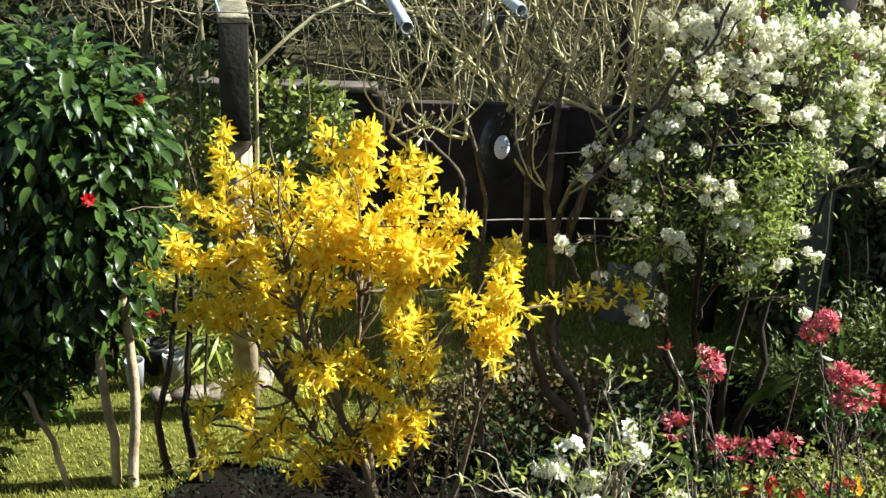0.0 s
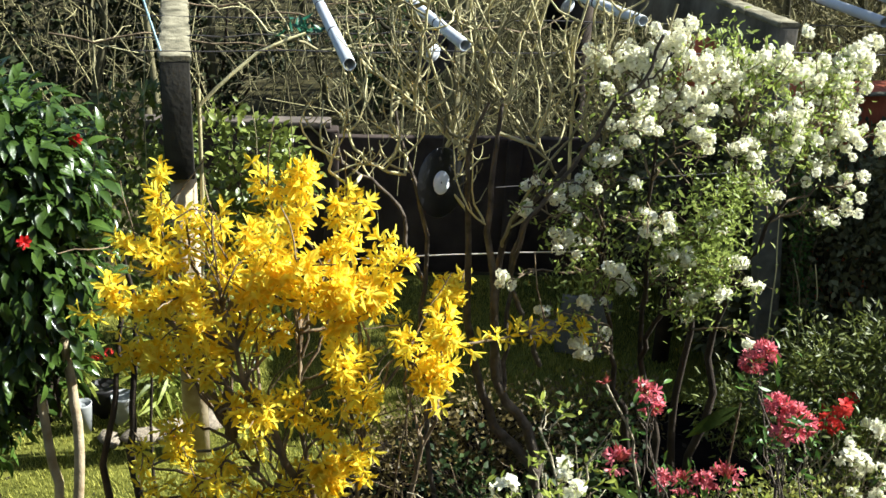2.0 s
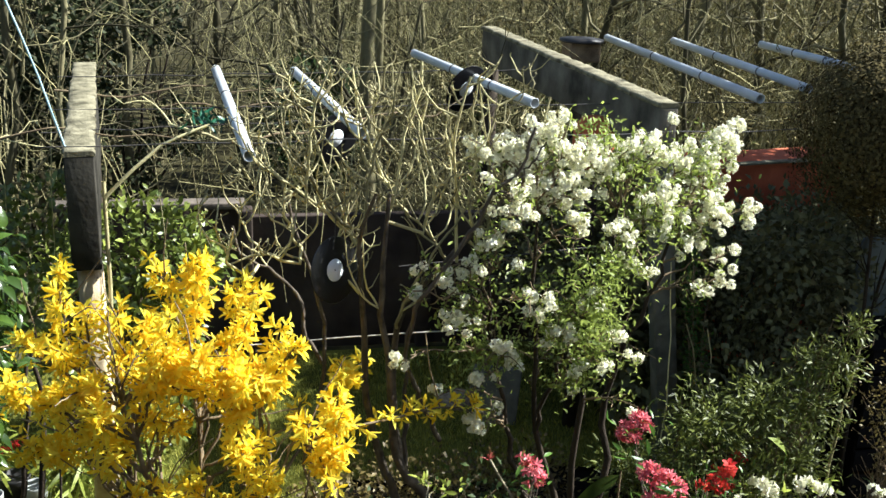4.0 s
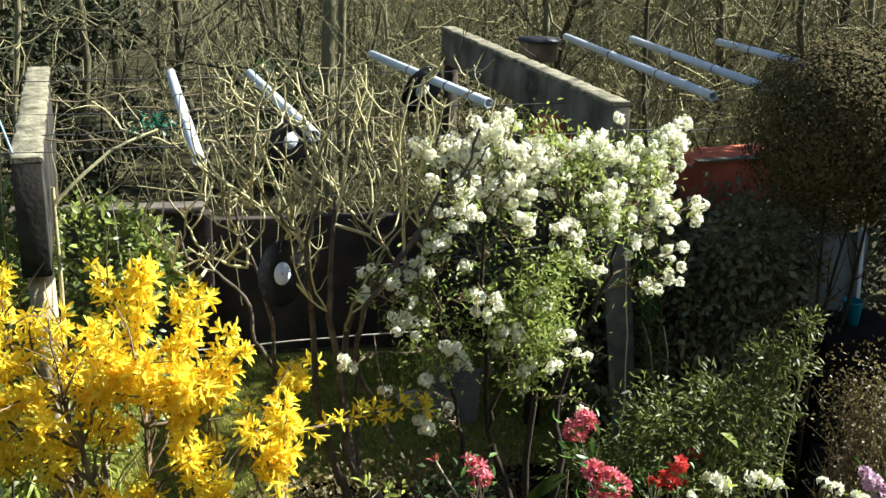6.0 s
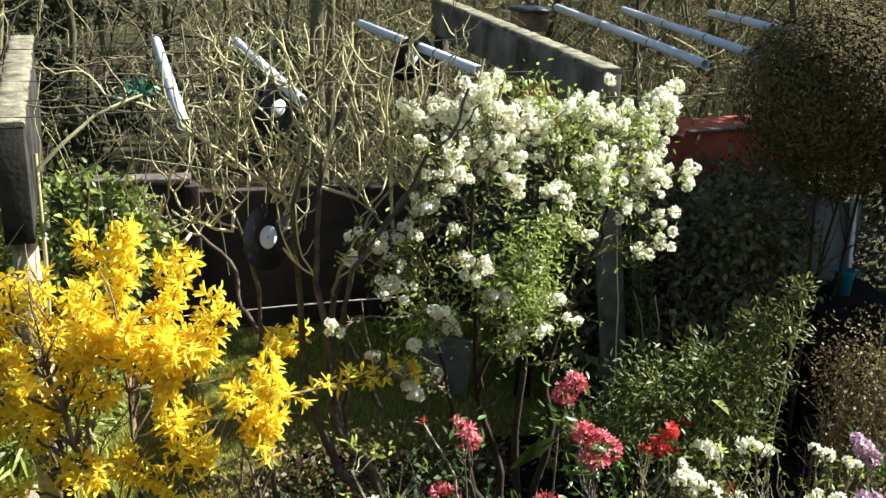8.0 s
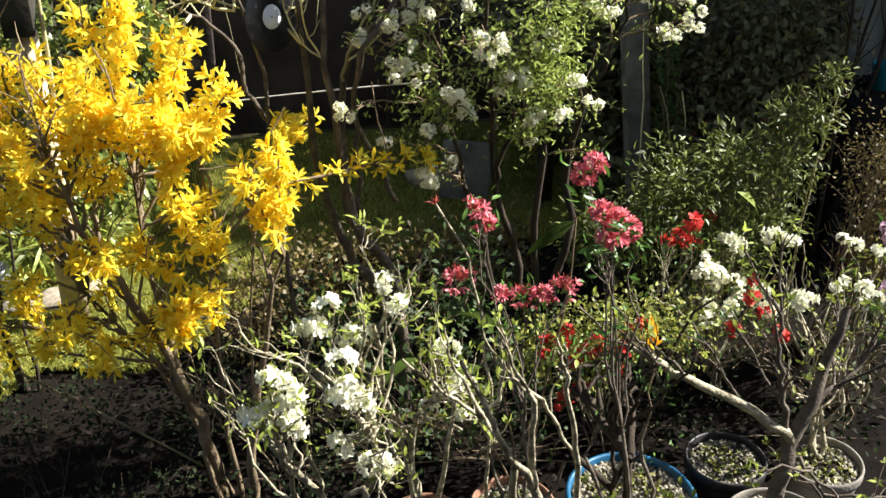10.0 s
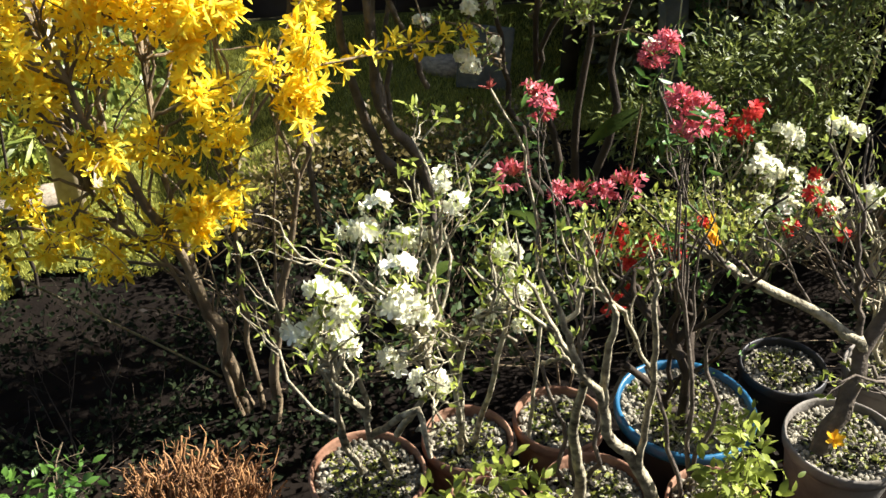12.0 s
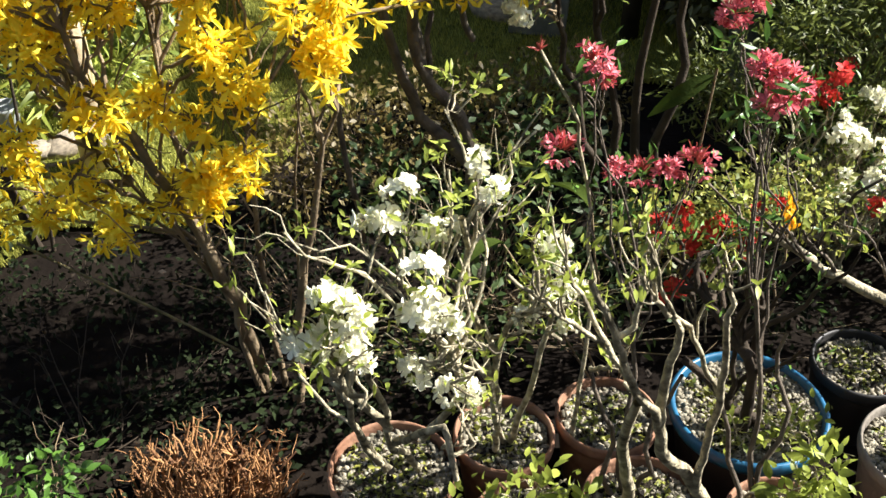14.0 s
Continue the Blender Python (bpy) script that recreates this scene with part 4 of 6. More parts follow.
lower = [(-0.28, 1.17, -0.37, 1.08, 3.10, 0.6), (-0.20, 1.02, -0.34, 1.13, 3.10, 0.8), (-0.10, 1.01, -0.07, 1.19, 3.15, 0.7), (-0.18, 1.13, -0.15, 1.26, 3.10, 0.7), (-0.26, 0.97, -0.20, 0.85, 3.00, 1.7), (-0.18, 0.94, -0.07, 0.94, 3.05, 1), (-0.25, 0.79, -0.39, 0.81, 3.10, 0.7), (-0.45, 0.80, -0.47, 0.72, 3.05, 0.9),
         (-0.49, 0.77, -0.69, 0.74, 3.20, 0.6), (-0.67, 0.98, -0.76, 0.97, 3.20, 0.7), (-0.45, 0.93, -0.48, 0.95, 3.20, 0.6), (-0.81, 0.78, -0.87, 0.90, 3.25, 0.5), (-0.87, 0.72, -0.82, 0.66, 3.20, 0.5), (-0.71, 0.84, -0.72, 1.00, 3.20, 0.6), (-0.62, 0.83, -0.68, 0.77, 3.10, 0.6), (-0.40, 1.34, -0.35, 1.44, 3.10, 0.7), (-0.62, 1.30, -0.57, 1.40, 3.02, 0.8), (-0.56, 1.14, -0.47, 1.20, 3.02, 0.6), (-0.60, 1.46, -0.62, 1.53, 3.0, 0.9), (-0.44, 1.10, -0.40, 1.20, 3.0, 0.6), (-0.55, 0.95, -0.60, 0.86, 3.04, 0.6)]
main = [bent([(-0.04, 0.03, 0), (-0.10, -0.03, 0.4), (-0.15, -0.07, 0.74), (-0.37, -0.12, 1.26), (-0.47, -0.12, 1.68)], 16, 0.008), bent([(0.06, -0.05, 0), (0.13, -0.12, 0.71), (0.24, -0.12, 1.18)], 12, 0.008),
        bent([(-0.15, -0.07, 0.72), (-0.20, 0.0, 1.0), (-0.22, -0.06, 1.45)], 9, 0.008), bent([(0.02, 0.02, 0), (-0.02, 0.02, 0.6), (0.02, 0.04, 1.1)], 10, 0.01), bent([(-0.02, 0.05, 0), (-0.2, 0.1, 0.6), (-0.45, 0.08, 0.95)], 10, 0.01),
        bent([(-0.06, 0.0, 0), (-0.12, -0.02, 0.5), (-0.28, -0.06, 0.85)], 10, 0.01)]
limbs_of("stem", main, [(0.027, 0.005), (0.021, 0.006), (0.012, 0.005), (0.012, 0.006), (0.012, 0.005), (0.013, 0.005)], 9, M["cane"], forsythia, "thick brown stem")
joints = np.concatenate([m_[3:] for m_ in main])
canes, sprigs, flowered = [], [], []
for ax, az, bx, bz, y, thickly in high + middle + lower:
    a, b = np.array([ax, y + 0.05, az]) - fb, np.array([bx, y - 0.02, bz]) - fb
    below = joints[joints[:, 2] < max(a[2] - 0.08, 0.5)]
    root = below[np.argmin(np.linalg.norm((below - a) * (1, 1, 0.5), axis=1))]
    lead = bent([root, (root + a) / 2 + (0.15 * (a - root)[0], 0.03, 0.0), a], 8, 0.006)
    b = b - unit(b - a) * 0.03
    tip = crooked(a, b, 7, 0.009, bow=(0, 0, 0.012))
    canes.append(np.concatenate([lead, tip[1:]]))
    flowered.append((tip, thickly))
    for j in range(2):
        q, d = along(tip, np.array([rng.uniform(0.0, 0.8)]))
        s_ = crooked(q[0], q[0] + unit(d[0] + 0.9 * ball_dirs(1)[0]) * rng.uniform(0.05, 0.12), 4, 0.006)
        sprigs.append(s_)
        flowered.append((s_, thickly * rng.uniform(0.2, 0.8)))
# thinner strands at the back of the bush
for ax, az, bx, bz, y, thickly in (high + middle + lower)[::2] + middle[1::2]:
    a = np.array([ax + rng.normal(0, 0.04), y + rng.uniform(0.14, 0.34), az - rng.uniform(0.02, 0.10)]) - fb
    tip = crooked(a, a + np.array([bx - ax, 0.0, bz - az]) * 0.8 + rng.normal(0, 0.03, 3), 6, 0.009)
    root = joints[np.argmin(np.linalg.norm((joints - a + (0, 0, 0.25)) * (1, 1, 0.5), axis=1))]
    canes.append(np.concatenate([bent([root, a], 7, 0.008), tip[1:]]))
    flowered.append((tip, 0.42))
spray = crooked(np.array([0.15, -0.13, 1.40]), np.array([0.69, 3.34, 1.30]) - fb, 9, 0.010, -0.02)
canes += [spray, crooked((0.05, 0, 0), spray[0], 7, 0.015)]
flowered.append((spray, 0.42))
# leafless whips that rise out of the flowers
for c in canes[::2]:
    sprigs.append(crooked(c[-3], c[-3] + unit(c[-1] - c[-4] + (0, 0, 0.1) + 0.25 * ball_dirs(1)[0]) * rng.uniform(0.16, 0.3), 5, 0.008))
for i in range(34):
    a = joints[rng.integers(0, len(joints))]
    reach = rng.uniform(0.25, 0.55)
    sprigs.append(bent([a, a + (rng.normal(-0.02, 0.05), rng.normal(-0.02, 0.05), reach * 0.5), a + (rng.normal(-0.03, 0.14), rng.normal(-0.03, 0.09), min(reach, max(0.2, 1.8 - a[2])))], 7, 0.008))
limbs_of("cane", canes, [(0.0066, 0.0028)] * len(canes), 5, M["cane"], forsythia)
part("fine_growth", mesh("fine_growth", [tubes(sprigs, [(0.0036, 0.0018)] * len(sprigs), 4)], [M["cane"]], True), forsythia, kind="stuff")
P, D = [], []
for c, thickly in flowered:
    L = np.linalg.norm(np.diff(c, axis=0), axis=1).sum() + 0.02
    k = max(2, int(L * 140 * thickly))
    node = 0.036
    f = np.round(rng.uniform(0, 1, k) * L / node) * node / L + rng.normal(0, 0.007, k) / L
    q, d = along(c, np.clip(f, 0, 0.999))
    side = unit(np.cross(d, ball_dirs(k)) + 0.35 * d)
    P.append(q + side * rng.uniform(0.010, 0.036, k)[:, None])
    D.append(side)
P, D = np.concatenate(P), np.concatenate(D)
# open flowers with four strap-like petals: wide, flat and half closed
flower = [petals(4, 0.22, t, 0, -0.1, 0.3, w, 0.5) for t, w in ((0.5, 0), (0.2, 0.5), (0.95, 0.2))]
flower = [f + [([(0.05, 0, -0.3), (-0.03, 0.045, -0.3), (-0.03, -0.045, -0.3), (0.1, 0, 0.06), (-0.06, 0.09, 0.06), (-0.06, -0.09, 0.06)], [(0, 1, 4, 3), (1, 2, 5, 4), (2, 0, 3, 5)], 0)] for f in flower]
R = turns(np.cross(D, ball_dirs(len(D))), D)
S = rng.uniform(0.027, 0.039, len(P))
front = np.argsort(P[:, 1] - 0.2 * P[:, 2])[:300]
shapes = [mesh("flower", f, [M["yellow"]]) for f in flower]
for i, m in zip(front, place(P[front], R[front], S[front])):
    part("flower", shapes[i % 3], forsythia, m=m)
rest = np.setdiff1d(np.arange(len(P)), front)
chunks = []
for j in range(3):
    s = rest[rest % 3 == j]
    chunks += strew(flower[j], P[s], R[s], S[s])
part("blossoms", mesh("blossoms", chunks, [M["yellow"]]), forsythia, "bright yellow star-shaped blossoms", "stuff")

# ---- dark stems between camellia and forsythia ----
darks = thing("dark_stem_shrub", -1.08, 4.1, G, "leafless shrub of a few dark crooked stems", "shrub")
limbs_of("stem", [bent([(-0.05, 0, 0), (-0.10, 0, 0.20), (-0.09, 0, 0.38), (-0.03, 0, 0.61), (0.0, 0, 0.75), (0.03, 0.05, 1.3)], 16, 0.006), bent([(0.06, 0.02, 0), (0.03, 0, 0.32), (0.02, 0, 0.50), (0.08, 0, 0.95), (0.05, 0, 1.4)], 14, 0.008), bent([(0.12, 0, 0), (0.12, 0, 0.5), (0.15, 0, 1.1)], 9, 0.006)], [(0.019, 0.008), (0.021, 0.008), (0.009, 0.004)], 8, M["darkbark"], darks)

# ---- bare shrub in the middle ----
rng = np.random.default_rng(23)
bare = thing("bare_shrub", 0.5, 3.56, G, "leafless shrub with pale olive budding twigs on dark stems", "shrub")
bb = np.array([0.5, 3.56, G])


def stem_line(pts, n, wob=0.005, start=0.0):
    """A stem through points given by their place across and height, wandering in depth."""
    drift = start + np.concatenate([[0], np.cumsum(rng.normal(0, 0.022, len(pts) - 1))])
    return bent([(x - bb[0], w, z - bb[2]) for (x, z), w in zip(pts, drift)], n, wob)


trunks = [stem_line(((0.62, G), (0.62, 0.35), (0.59, 0.67), (0.54, 0.80), (0.46, 0.90), (0.41, 1.01), (0.37, 1.34), (0.35, 1.56), (0.34, 1.75), (0.35, 1.90), (0.37, 2.07)), 26, 0.004, -0.06), stem_line(((0.60, 0.58), (0.53, 0.67), (0.46, 0.73), (0.40, 0.82), (0.36, 0.95), (0.29, 1.24), (0.28, 1.56), (0.27, 1.71), (0.25, 1.87), (0.28, 1.99), (0.31, 2.08)), 24, 0.004, -0.06)]
stems_ = [stem_line(((0.28, G), (0.2, 0.5), (0.14, 1.0), (0.13, 1.33), (0.14, 1.57), (0.11, 1.67), (0.06, 1.84), (0.03, 1.93), (0.01, 2.06)), 22), stem_line(((0.13, 1.38), (0.07, 1.50), (0.06, 1.61), (-0.01, 1.70), (-0.11, 1.76), (-0.17, 1.79), (-0.19, 1.89)), 16), stem_line(((0.43, 0.96), (0.40, 1.2), (0.40, 1.45), (0.43, 1.60), (0.48, 1.67), (0.60, 1.81), (0.72, 1.93), (0.80, 2.00)), 20, 0.004, -0.04), stem_line(((0.46, 0.9), (0.45, 1.2), (0.46, 1.5), (0.50, 1.7)), 12)]
# limbs that leave the stems sideways and turn up, by their places across and heights
left_limbs = (((0.24, 1.89), (0.08, 2.04), (-0.02, 2.12), (-0.09, 2.16), (-0.13, 2.24)), ((0.20, 1.94), (0.06, 2.14), (-0.05, 2.27), (-0.08, 2.37), (-0.09, 2.51)), ((0.24, 1.87), (0.14, 2.16), (0.08, 2.31), (0.01, 2.46)), ((0.07, 2.03), (0.08, 2.22), (0.10, 2.39), (0.15, 2.51)), ((0.28, 1.91), (0.28, 2.07), (0.32, 2.22), (0.37, 2.35), (0.39, 2.51)), ((0.05, 1.79), (-0.07, 1.81), (-0.14, 1.89), (-0.17, 2.01)), ((0.04, 1.86), (0.0, 1.98), (-0.01, 2.10)), ((-0.13, 1.73), (-0.21, 1.80), (-0.18, 1.93)), ((0.28, 1.65), (0.20, 1.75), (0.19, 1.88), (0.23, 2.02)))
right_limbs = (((0.38, 2.04), (0.32, 2.18), (0.26, 2.33), (0.24, 2.49)), ((0.37, 1.98), (0.40, 2.13), (0.42, 2.28), (0.47, 2.41), (0.47, 2.53)), ((0.49, 1.91), (0.53, 2.11), (0.47, 2.27), (0.49, 2.45)), ((0.60, 1.77), (0.50, 1.92), (0.40, 2.00), (0.31, 2.05)), ((0.62, 1.79), (0.61, 2.04), (0.58, 2.24), (0.59, 2.37), (0.62, 2.49)), ((0.70, 1.83), (0.65, 2.02), (0.68, 2.17), (0.66, 2.35), (0.67, 2.47)), ((0.74, 1.90), (0.75, 2.06), (0.72, 2.24), (0.77, 2.39)), ((0.80, 1.98), (0.88, 2.12), (0.91, 2.24), (0.95, 2.39)), ((0.40, 1.55), (0.48, 1.76), (0.60, 1.93), (0.66, 2.02)))
knots = np.concatenate([t[8:] for t in trunks] + [t[3:] for t in stems_])
ups = []
for p in left_limbs + right_limbs:
    c = stem_line(p, 13, 0.0035, rng.normal(-0.02, 0.03))
    join = knots[np.argmin(np.linalg.norm(knots - c[0], axis=1))]
    ups.append(np.concatenate([[join, (join + c[0]) / 2], c]))
fork = []
for i, p in enumerate(ups + [trunks[0][18:], trunks[1][17:], stems_[0][16:], stems_[1][8:], stems_[2][11:]]):
    c, d = along(p, rng.uniform(0.2, 0.97, 6 if i < len(ups) else 2))
    for q, s in zip(c, d):
        sx = rng.choice([-1, 1]) * rng.uniform(0.03, 0.13)
        L = rng.uniform(0.08, 0.30)
        L = min(L, max(0.08, 2.50 - G - q[2]))
        fork.append(bent([q, q + (sx * 0.7, rng.normal(0, 0.03), L * 0.25), q + (sx, rng.normal(0, 0.04), L * 0.6), q + (sx + rng.normal(0, 0.03), rng.normal(0, 0.05), L)], 7, 0.002))
fine = []
for p in fork:
    c, d = along(p, rng.uniform(0.15, 1.0, 3))
    for q, s in zip(c, d):
        e = unit(np.array([rng.choice([-1, 1]) * rng.uniform(0.3, 1.0), rng.normal(0, 0.5), rng.uniform(0.4, 1.2)])) * rng.uniform(0.03, 0.09)
        fine.append(bent([q, q + e * (0.6, 0.6, 0.35), q + e], 4, 0.003))
limbs_of("stem", trunks + stems_, [(0.030, 0.007), (0.022, 0.006), (0.013, 0.006), (0.009, 0.005), (0.015, 0.008), (0.010, 0.006)], 8, M["stemgrey"], bare, "grey-brown stem")
limbs_of("branch", ups, [(0.0068, 0.0036)] * len(ups), 6, M["paletwig"], bare, "pale olive branch")
part("fine_growth", mesh("fine_growth", [tubes(fork, [(0.0042, 0.0023)] * len(fork), 5), tubes(fine, [(0.0026, 0.0014)] * len(fine), 4)], [M["paletwig"]], True), bare, "pale olive twigs", "stuff")
bp = np.concatenate([c[-1:] for c in fork + fine])
part("bud_growth", mesh("bud_growth", strew(leaf(0.28, 0.5, 0, 0, 2), bp, turns(ball_dirs(len(bp)) + (0, 0, 1.0), ball_dirs(len(bp))), np.full(len(bp), 0.014)), [M["paletwig"]]), bare, kind="stuff")

# ---- white snowball shrub ----
rng = np.random.default_rng(24)
snow = thing("snowball_shrub", 1.2, 3.75, G, "shrub covered in round white blossoms and fresh leaves", "shrub")
sb = np.array([1.2, 3.75, G])
# bunches of blossom: place, spread, and how many round heads
crest = [(0.71, 3.50, 2.23, 0.060, 7), (0.79, 3.50, 2.21, 0.061, 7), (0.90, 3.50, 2.25, 0.071, 11), (1.00, 3.50, 2.26, 0.082, 13), (1.08, 3.53, 2.18, 0.063, 9), (0.96, 3.50, 2.14, 0.093, 12), (0.88, 3.50, 2.07, 0.082, 10), (1.01, 3.50, 2.03, 0.083, 9), (1.16, 3.56, 2.08, 0.085, 7), (1.25, 3.60, 2.16, 0.065, 6), (1.38, 3.65, 2.20, 0.088, 13), (1.47, 3.68, 2.14, 0.067, 9), (1.61, 3.73, 2.07, 0.092, 9), (1.69, 3.76, 2.16, 0.069, 9), (1.77, 3.79, 2.20, 0.059, 10), (1.81, 3.80, 2.11, 0.047, 6), (1.73, 3.77, 2.00, 0.070, 8)]
hanging = [(1.61, 3.59, 1.98, 0.067, 8), (1.66, 3.61, 1.90, 0.068, 8), (1.38, 3.49, 2.02, 0.064, 8), (1.36, 3.48, 1.94, 0.064, 4), (1.81, 3.65, 1.92, 0.060, 8), (0.74, 3.35, 2.08, 0.069, 5), (0.81, 3.35, 2.00, 0.059, 4), (1.54, 3.55, 1.84, 0.033, 3), (1.62, 3.59, 1.83, 0.034, 3), (1.75, 3.64, 1.73, 0.047, 5), (1.75, 3.63, 1.64, 0.028, 3), (1.62, 3.58, 1.63, 0.046, 6), (1.21, 3.41, 1.90, 0.052, 5), (1.24, 3.42, 1.82, 0.042, 4), (1.33, 3.46, 1.75, 0.032, 4), (1.02, 3.35, 1.99, 0.050, 6), (1.16, 3.39, 1.94, 0.021, 3)]
shaded = [(0.71, 3.40, 1.88, 0.050, 6), (0.66, 3.40, 1.78, 0.041, 5), (0.56, 3.40, 1.77, 0.030, 4), (0.75, 3.40, 1.91, 0.030, 3), (0.83, 3.40, 1.81, 0.020, 2), (0.46, 3.40, 1.81, 0.024, 2), (0.44, 3.40, 1.73, 0.024, 3), (0.56, 3.40, 1.61, 0.051, 5), (0.38, 3.31, 1.50, 0.024, 3), (0.62, 3.40, 1.60, 0.021, 2), (0.75, 3.31, 1.50, 0.051, 8), (0.82, 3.31, 1.47, 0.021, 2), (0.70, 3.31, 1.39, 0.041, 6), (0.53, 3.31, 1.36, 0.025, 2), (0.67, 3.31, 1.25, 0.025, 4), (0.71, 3.31, 1.23, 0.042, 5)]
lit = [(0.84, 3.28, 1.75, 0.020, 2), (0.87, 3.28, 1.70, 0.050, 8), (1.09, 3.28, 1.72, 0.051, 4), (0.96, 3.28, 1.57, 0.041, 5), (0.99, 3.28, 1.59, 0.031, 4), (1.17, 3.28, 1.58, 0.025, 2), (1.14, 3.28, 1.45, 0.025, 2), (1.25, 3.28, 1.48, 0.021, 2), (1.05, 3.28, 1.45, 0.031, 4), (1.05, 3.28, 1.36, 0.021, 2), (1.27, 3.28, 1.27, 0.017, 1)]
# leafy shoots with few blossoms: place, spread, and how many leaves
leafed = [(1.09, 3.30, 1.78, 0.09, 260), (1.06, 3.28, 1.66, 0.10, 420), (1.10, 3.30, 1.53, 0.09, 380), (1.04, 3.28, 1.40, 0.06, 140), (0.95, 3.32, 1.60, 0.07, 190), (1.18, 3.36, 1.82, 0.07, 160), (1.40, 3.50, 1.95, 0.09, 300), (1.15, 3.58, 2.24, 0.08, 260), (1.60, 3.68, 2.10, 0.11, 300), (0.66, 3.45, 1.63, 0.10, 240), (0.70, 3.40, 1.46, 0.10, 220), (1.30, 3.56, 2.12, 0.10, 260)]
leafed += [(x, y, z, 0.15, 140) for x, y, z in ((0.85, 3.75, 1.9), (1.1, 3.85, 1.95), (1.4, 3.9, 1.95), (0.95, 3.7, 1.6), (1.2, 3.8, 1.65), (1.45, 3.85, 1.7), (1.05, 3.65, 1.35), (0.8, 3.62, 1.45), (1.3, 3.7, 1.4))]
bunches = crest + hanging + shaded + lit
trunk = [crooked((0.03 * i, 0, 0), (-0.30 + 0.14 * i, -0.22 + 0.05 * i, 1.02 + 0.10 * i), 10, 0.025) for i in range(4)]
spine = [bent([trunk[k][-1], np.array(e) - sb], 9, 0.012) for k, e in ((0, (0.72, 3.45, 1.75)), (1, (0.9, 3.45, 1.95)), (2, (1.25, 3.55, 1.98)), (3, (1.55, 3.65, 1.9)), (1, (1.02, 3.34, 1.6)))]
nodes_ = np.concatenate([t[4:] for t in trunk] + spine)
br = []
for x, y, z, r, k in bunches + leafed:
    e = np.array([x, y, z]) - sb
    ok = nodes_[nodes_[:, 2] < max(e[2] - 0.03, 0.7)]
    root = ok[np.argmin(np.linalg.norm(ok - e, axis=1))]
    br.append(bent([root, (root + e) / 2 + (0, 0, 0.03), e], 7, 0.012))
tw = [c for b, (x, y, z, r, k) in zip(br, bunches + leafed) for c in twigs([b], 5, 0.05 + 1.2 * r, 1.0, 0.1, 0.45, 5, 0.008)]
limbs_of("stem", trunk, [(0.022, 0.012)] * 4, 8, M["darkbark"], snow, "dark brown stem")
bare_limb = [bent(np.array(p) - sb, 4 * len(p), 0.004) for p in (((0.60, 3.6, 1.0), (0.42, 3.45, 1.45), (0.45, 3.36, 1.69), (0.53, 3.36, 1.79), (0.60, 3.36, 1.90), (0.66, 3.36, 1.99), (0.71, 3.36, 2.10), (0.80, 3.36, 2.17), (0.85, 3.36, 2.32)), ((0.71, 3.36, 2.09), (0.78, 3.35, 2.11), (0.83, 3.34, 2.20), (0.88, 3.34, 2.27)))]
limbs_of("bare_limb", bare_limb, [(0.011, 0.0055), (0.0055, 0.003)], 7, M["stemgrey"], snow, "leafless grey-brown limb")
limbs_of("branch", spine, [(0.011, 0.006)] * len(spine), 6, M["darkbark"], snow)
limbs_of("twig", br, [(0.0055, 0.0026)] * len(br), 5, M["cane"], snow)
part("fine_growth", mesh("fine_growth", [tubes(tw, [(0.0032, 0.0016)] * len(tw), 4)], [M["cane"]], True), snow, kind="stuff")
heads = []
for x, y, z, r, k in bunches:
    p = np.array([x, y, z]) - sb + np.clip(rng.normal(0, 1, (int(k * (1.6 if z > 1.95 else 1.05)), 3)), -1.6, 1.6) * r * (0.62, 0.6, 0.55)
    heads.append(p)
for c in tw:
    if rng.uniform() < (0.35 if c[-1][2] > 2.0 else 0.07):
        heads.append(c[-1:] + rng.normal(0, 0.01, (1, 3)))
heads = np.concatenate(heads)
heads = heads[np.argsort(heads[:, 1])]


def snowball(seed, count=46):
    """An uneven, fluffy round flower head of small petals."""
    r = np.random.default_rng(seed)
    d = unit(r.normal(0, 1, (count, 3)))
    bulge = 0.88 + 0.14 * np.sin(d @ r.normal(0, 2.2, 3) + seed)[:, None]
    tpl = [([(-0.36, 0.05, 0.02), (-0.05, -0.30, -0.02), (0.38, 0, 0.03), (0.02, 0.34, 0.0), (0, 0, -0.03)], [(0, 1, 4), (1, 2, 4), (2, 3, 4), (3, 0, 4)], 0)]
    R = turns(np.cross(d, unit(r.normal(0, 1, (count, 3)))), d + 0.55 * r.normal(0, 1, (count, 3)))
    return strew(tpl, d * bulge * (1.0, 0.85, 1.1), R, r.uniform(0.7, 1.35, count))


kinds = [mesh("flower_head", snowball(s), [M["white"]]) for s in range(5)]
hs = rng.uniform(0.015, 0.025, len(heads))
for i, h in enumerate(heads[:300]):
    part("flower_head", kinds[i % 5], snow, m=Matrix.Translation(h) @ Euler(rng.uniform(0, 6, 3)).to_matrix().to_4x4() @ Matrix.Scale(float(hs[i]), 4))
rest = np.arange(300, len(heads))
part("blossoms", mesh("blossoms", [c for j in range(5) for c in strew(snowball(j), heads[rest[j::5]], turns(ball_dirs(len(rest[j::5])), ball_dirs(len(rest[j::5]))), hs[rest[j::5]])], [M["white"]]), snow, "dense round white blossoms", "stuff")
q = [np.array([x, y, z]) - sb + rng.normal(0, 0.62, (k, 3)) * r for x, y, z, r, k in leafed]
src = rng.integers(0, len(tw), 2600)
q = np.concatenate(q + [np.stack([tw[i][j] for i, j in zip(src, rng.integers(1, 5, 2600))]) + rng.normal(0, 0.014, (2600, 3))])
k = len(q)
dd = ball_dirs(k) + (0, 0, 0.15)
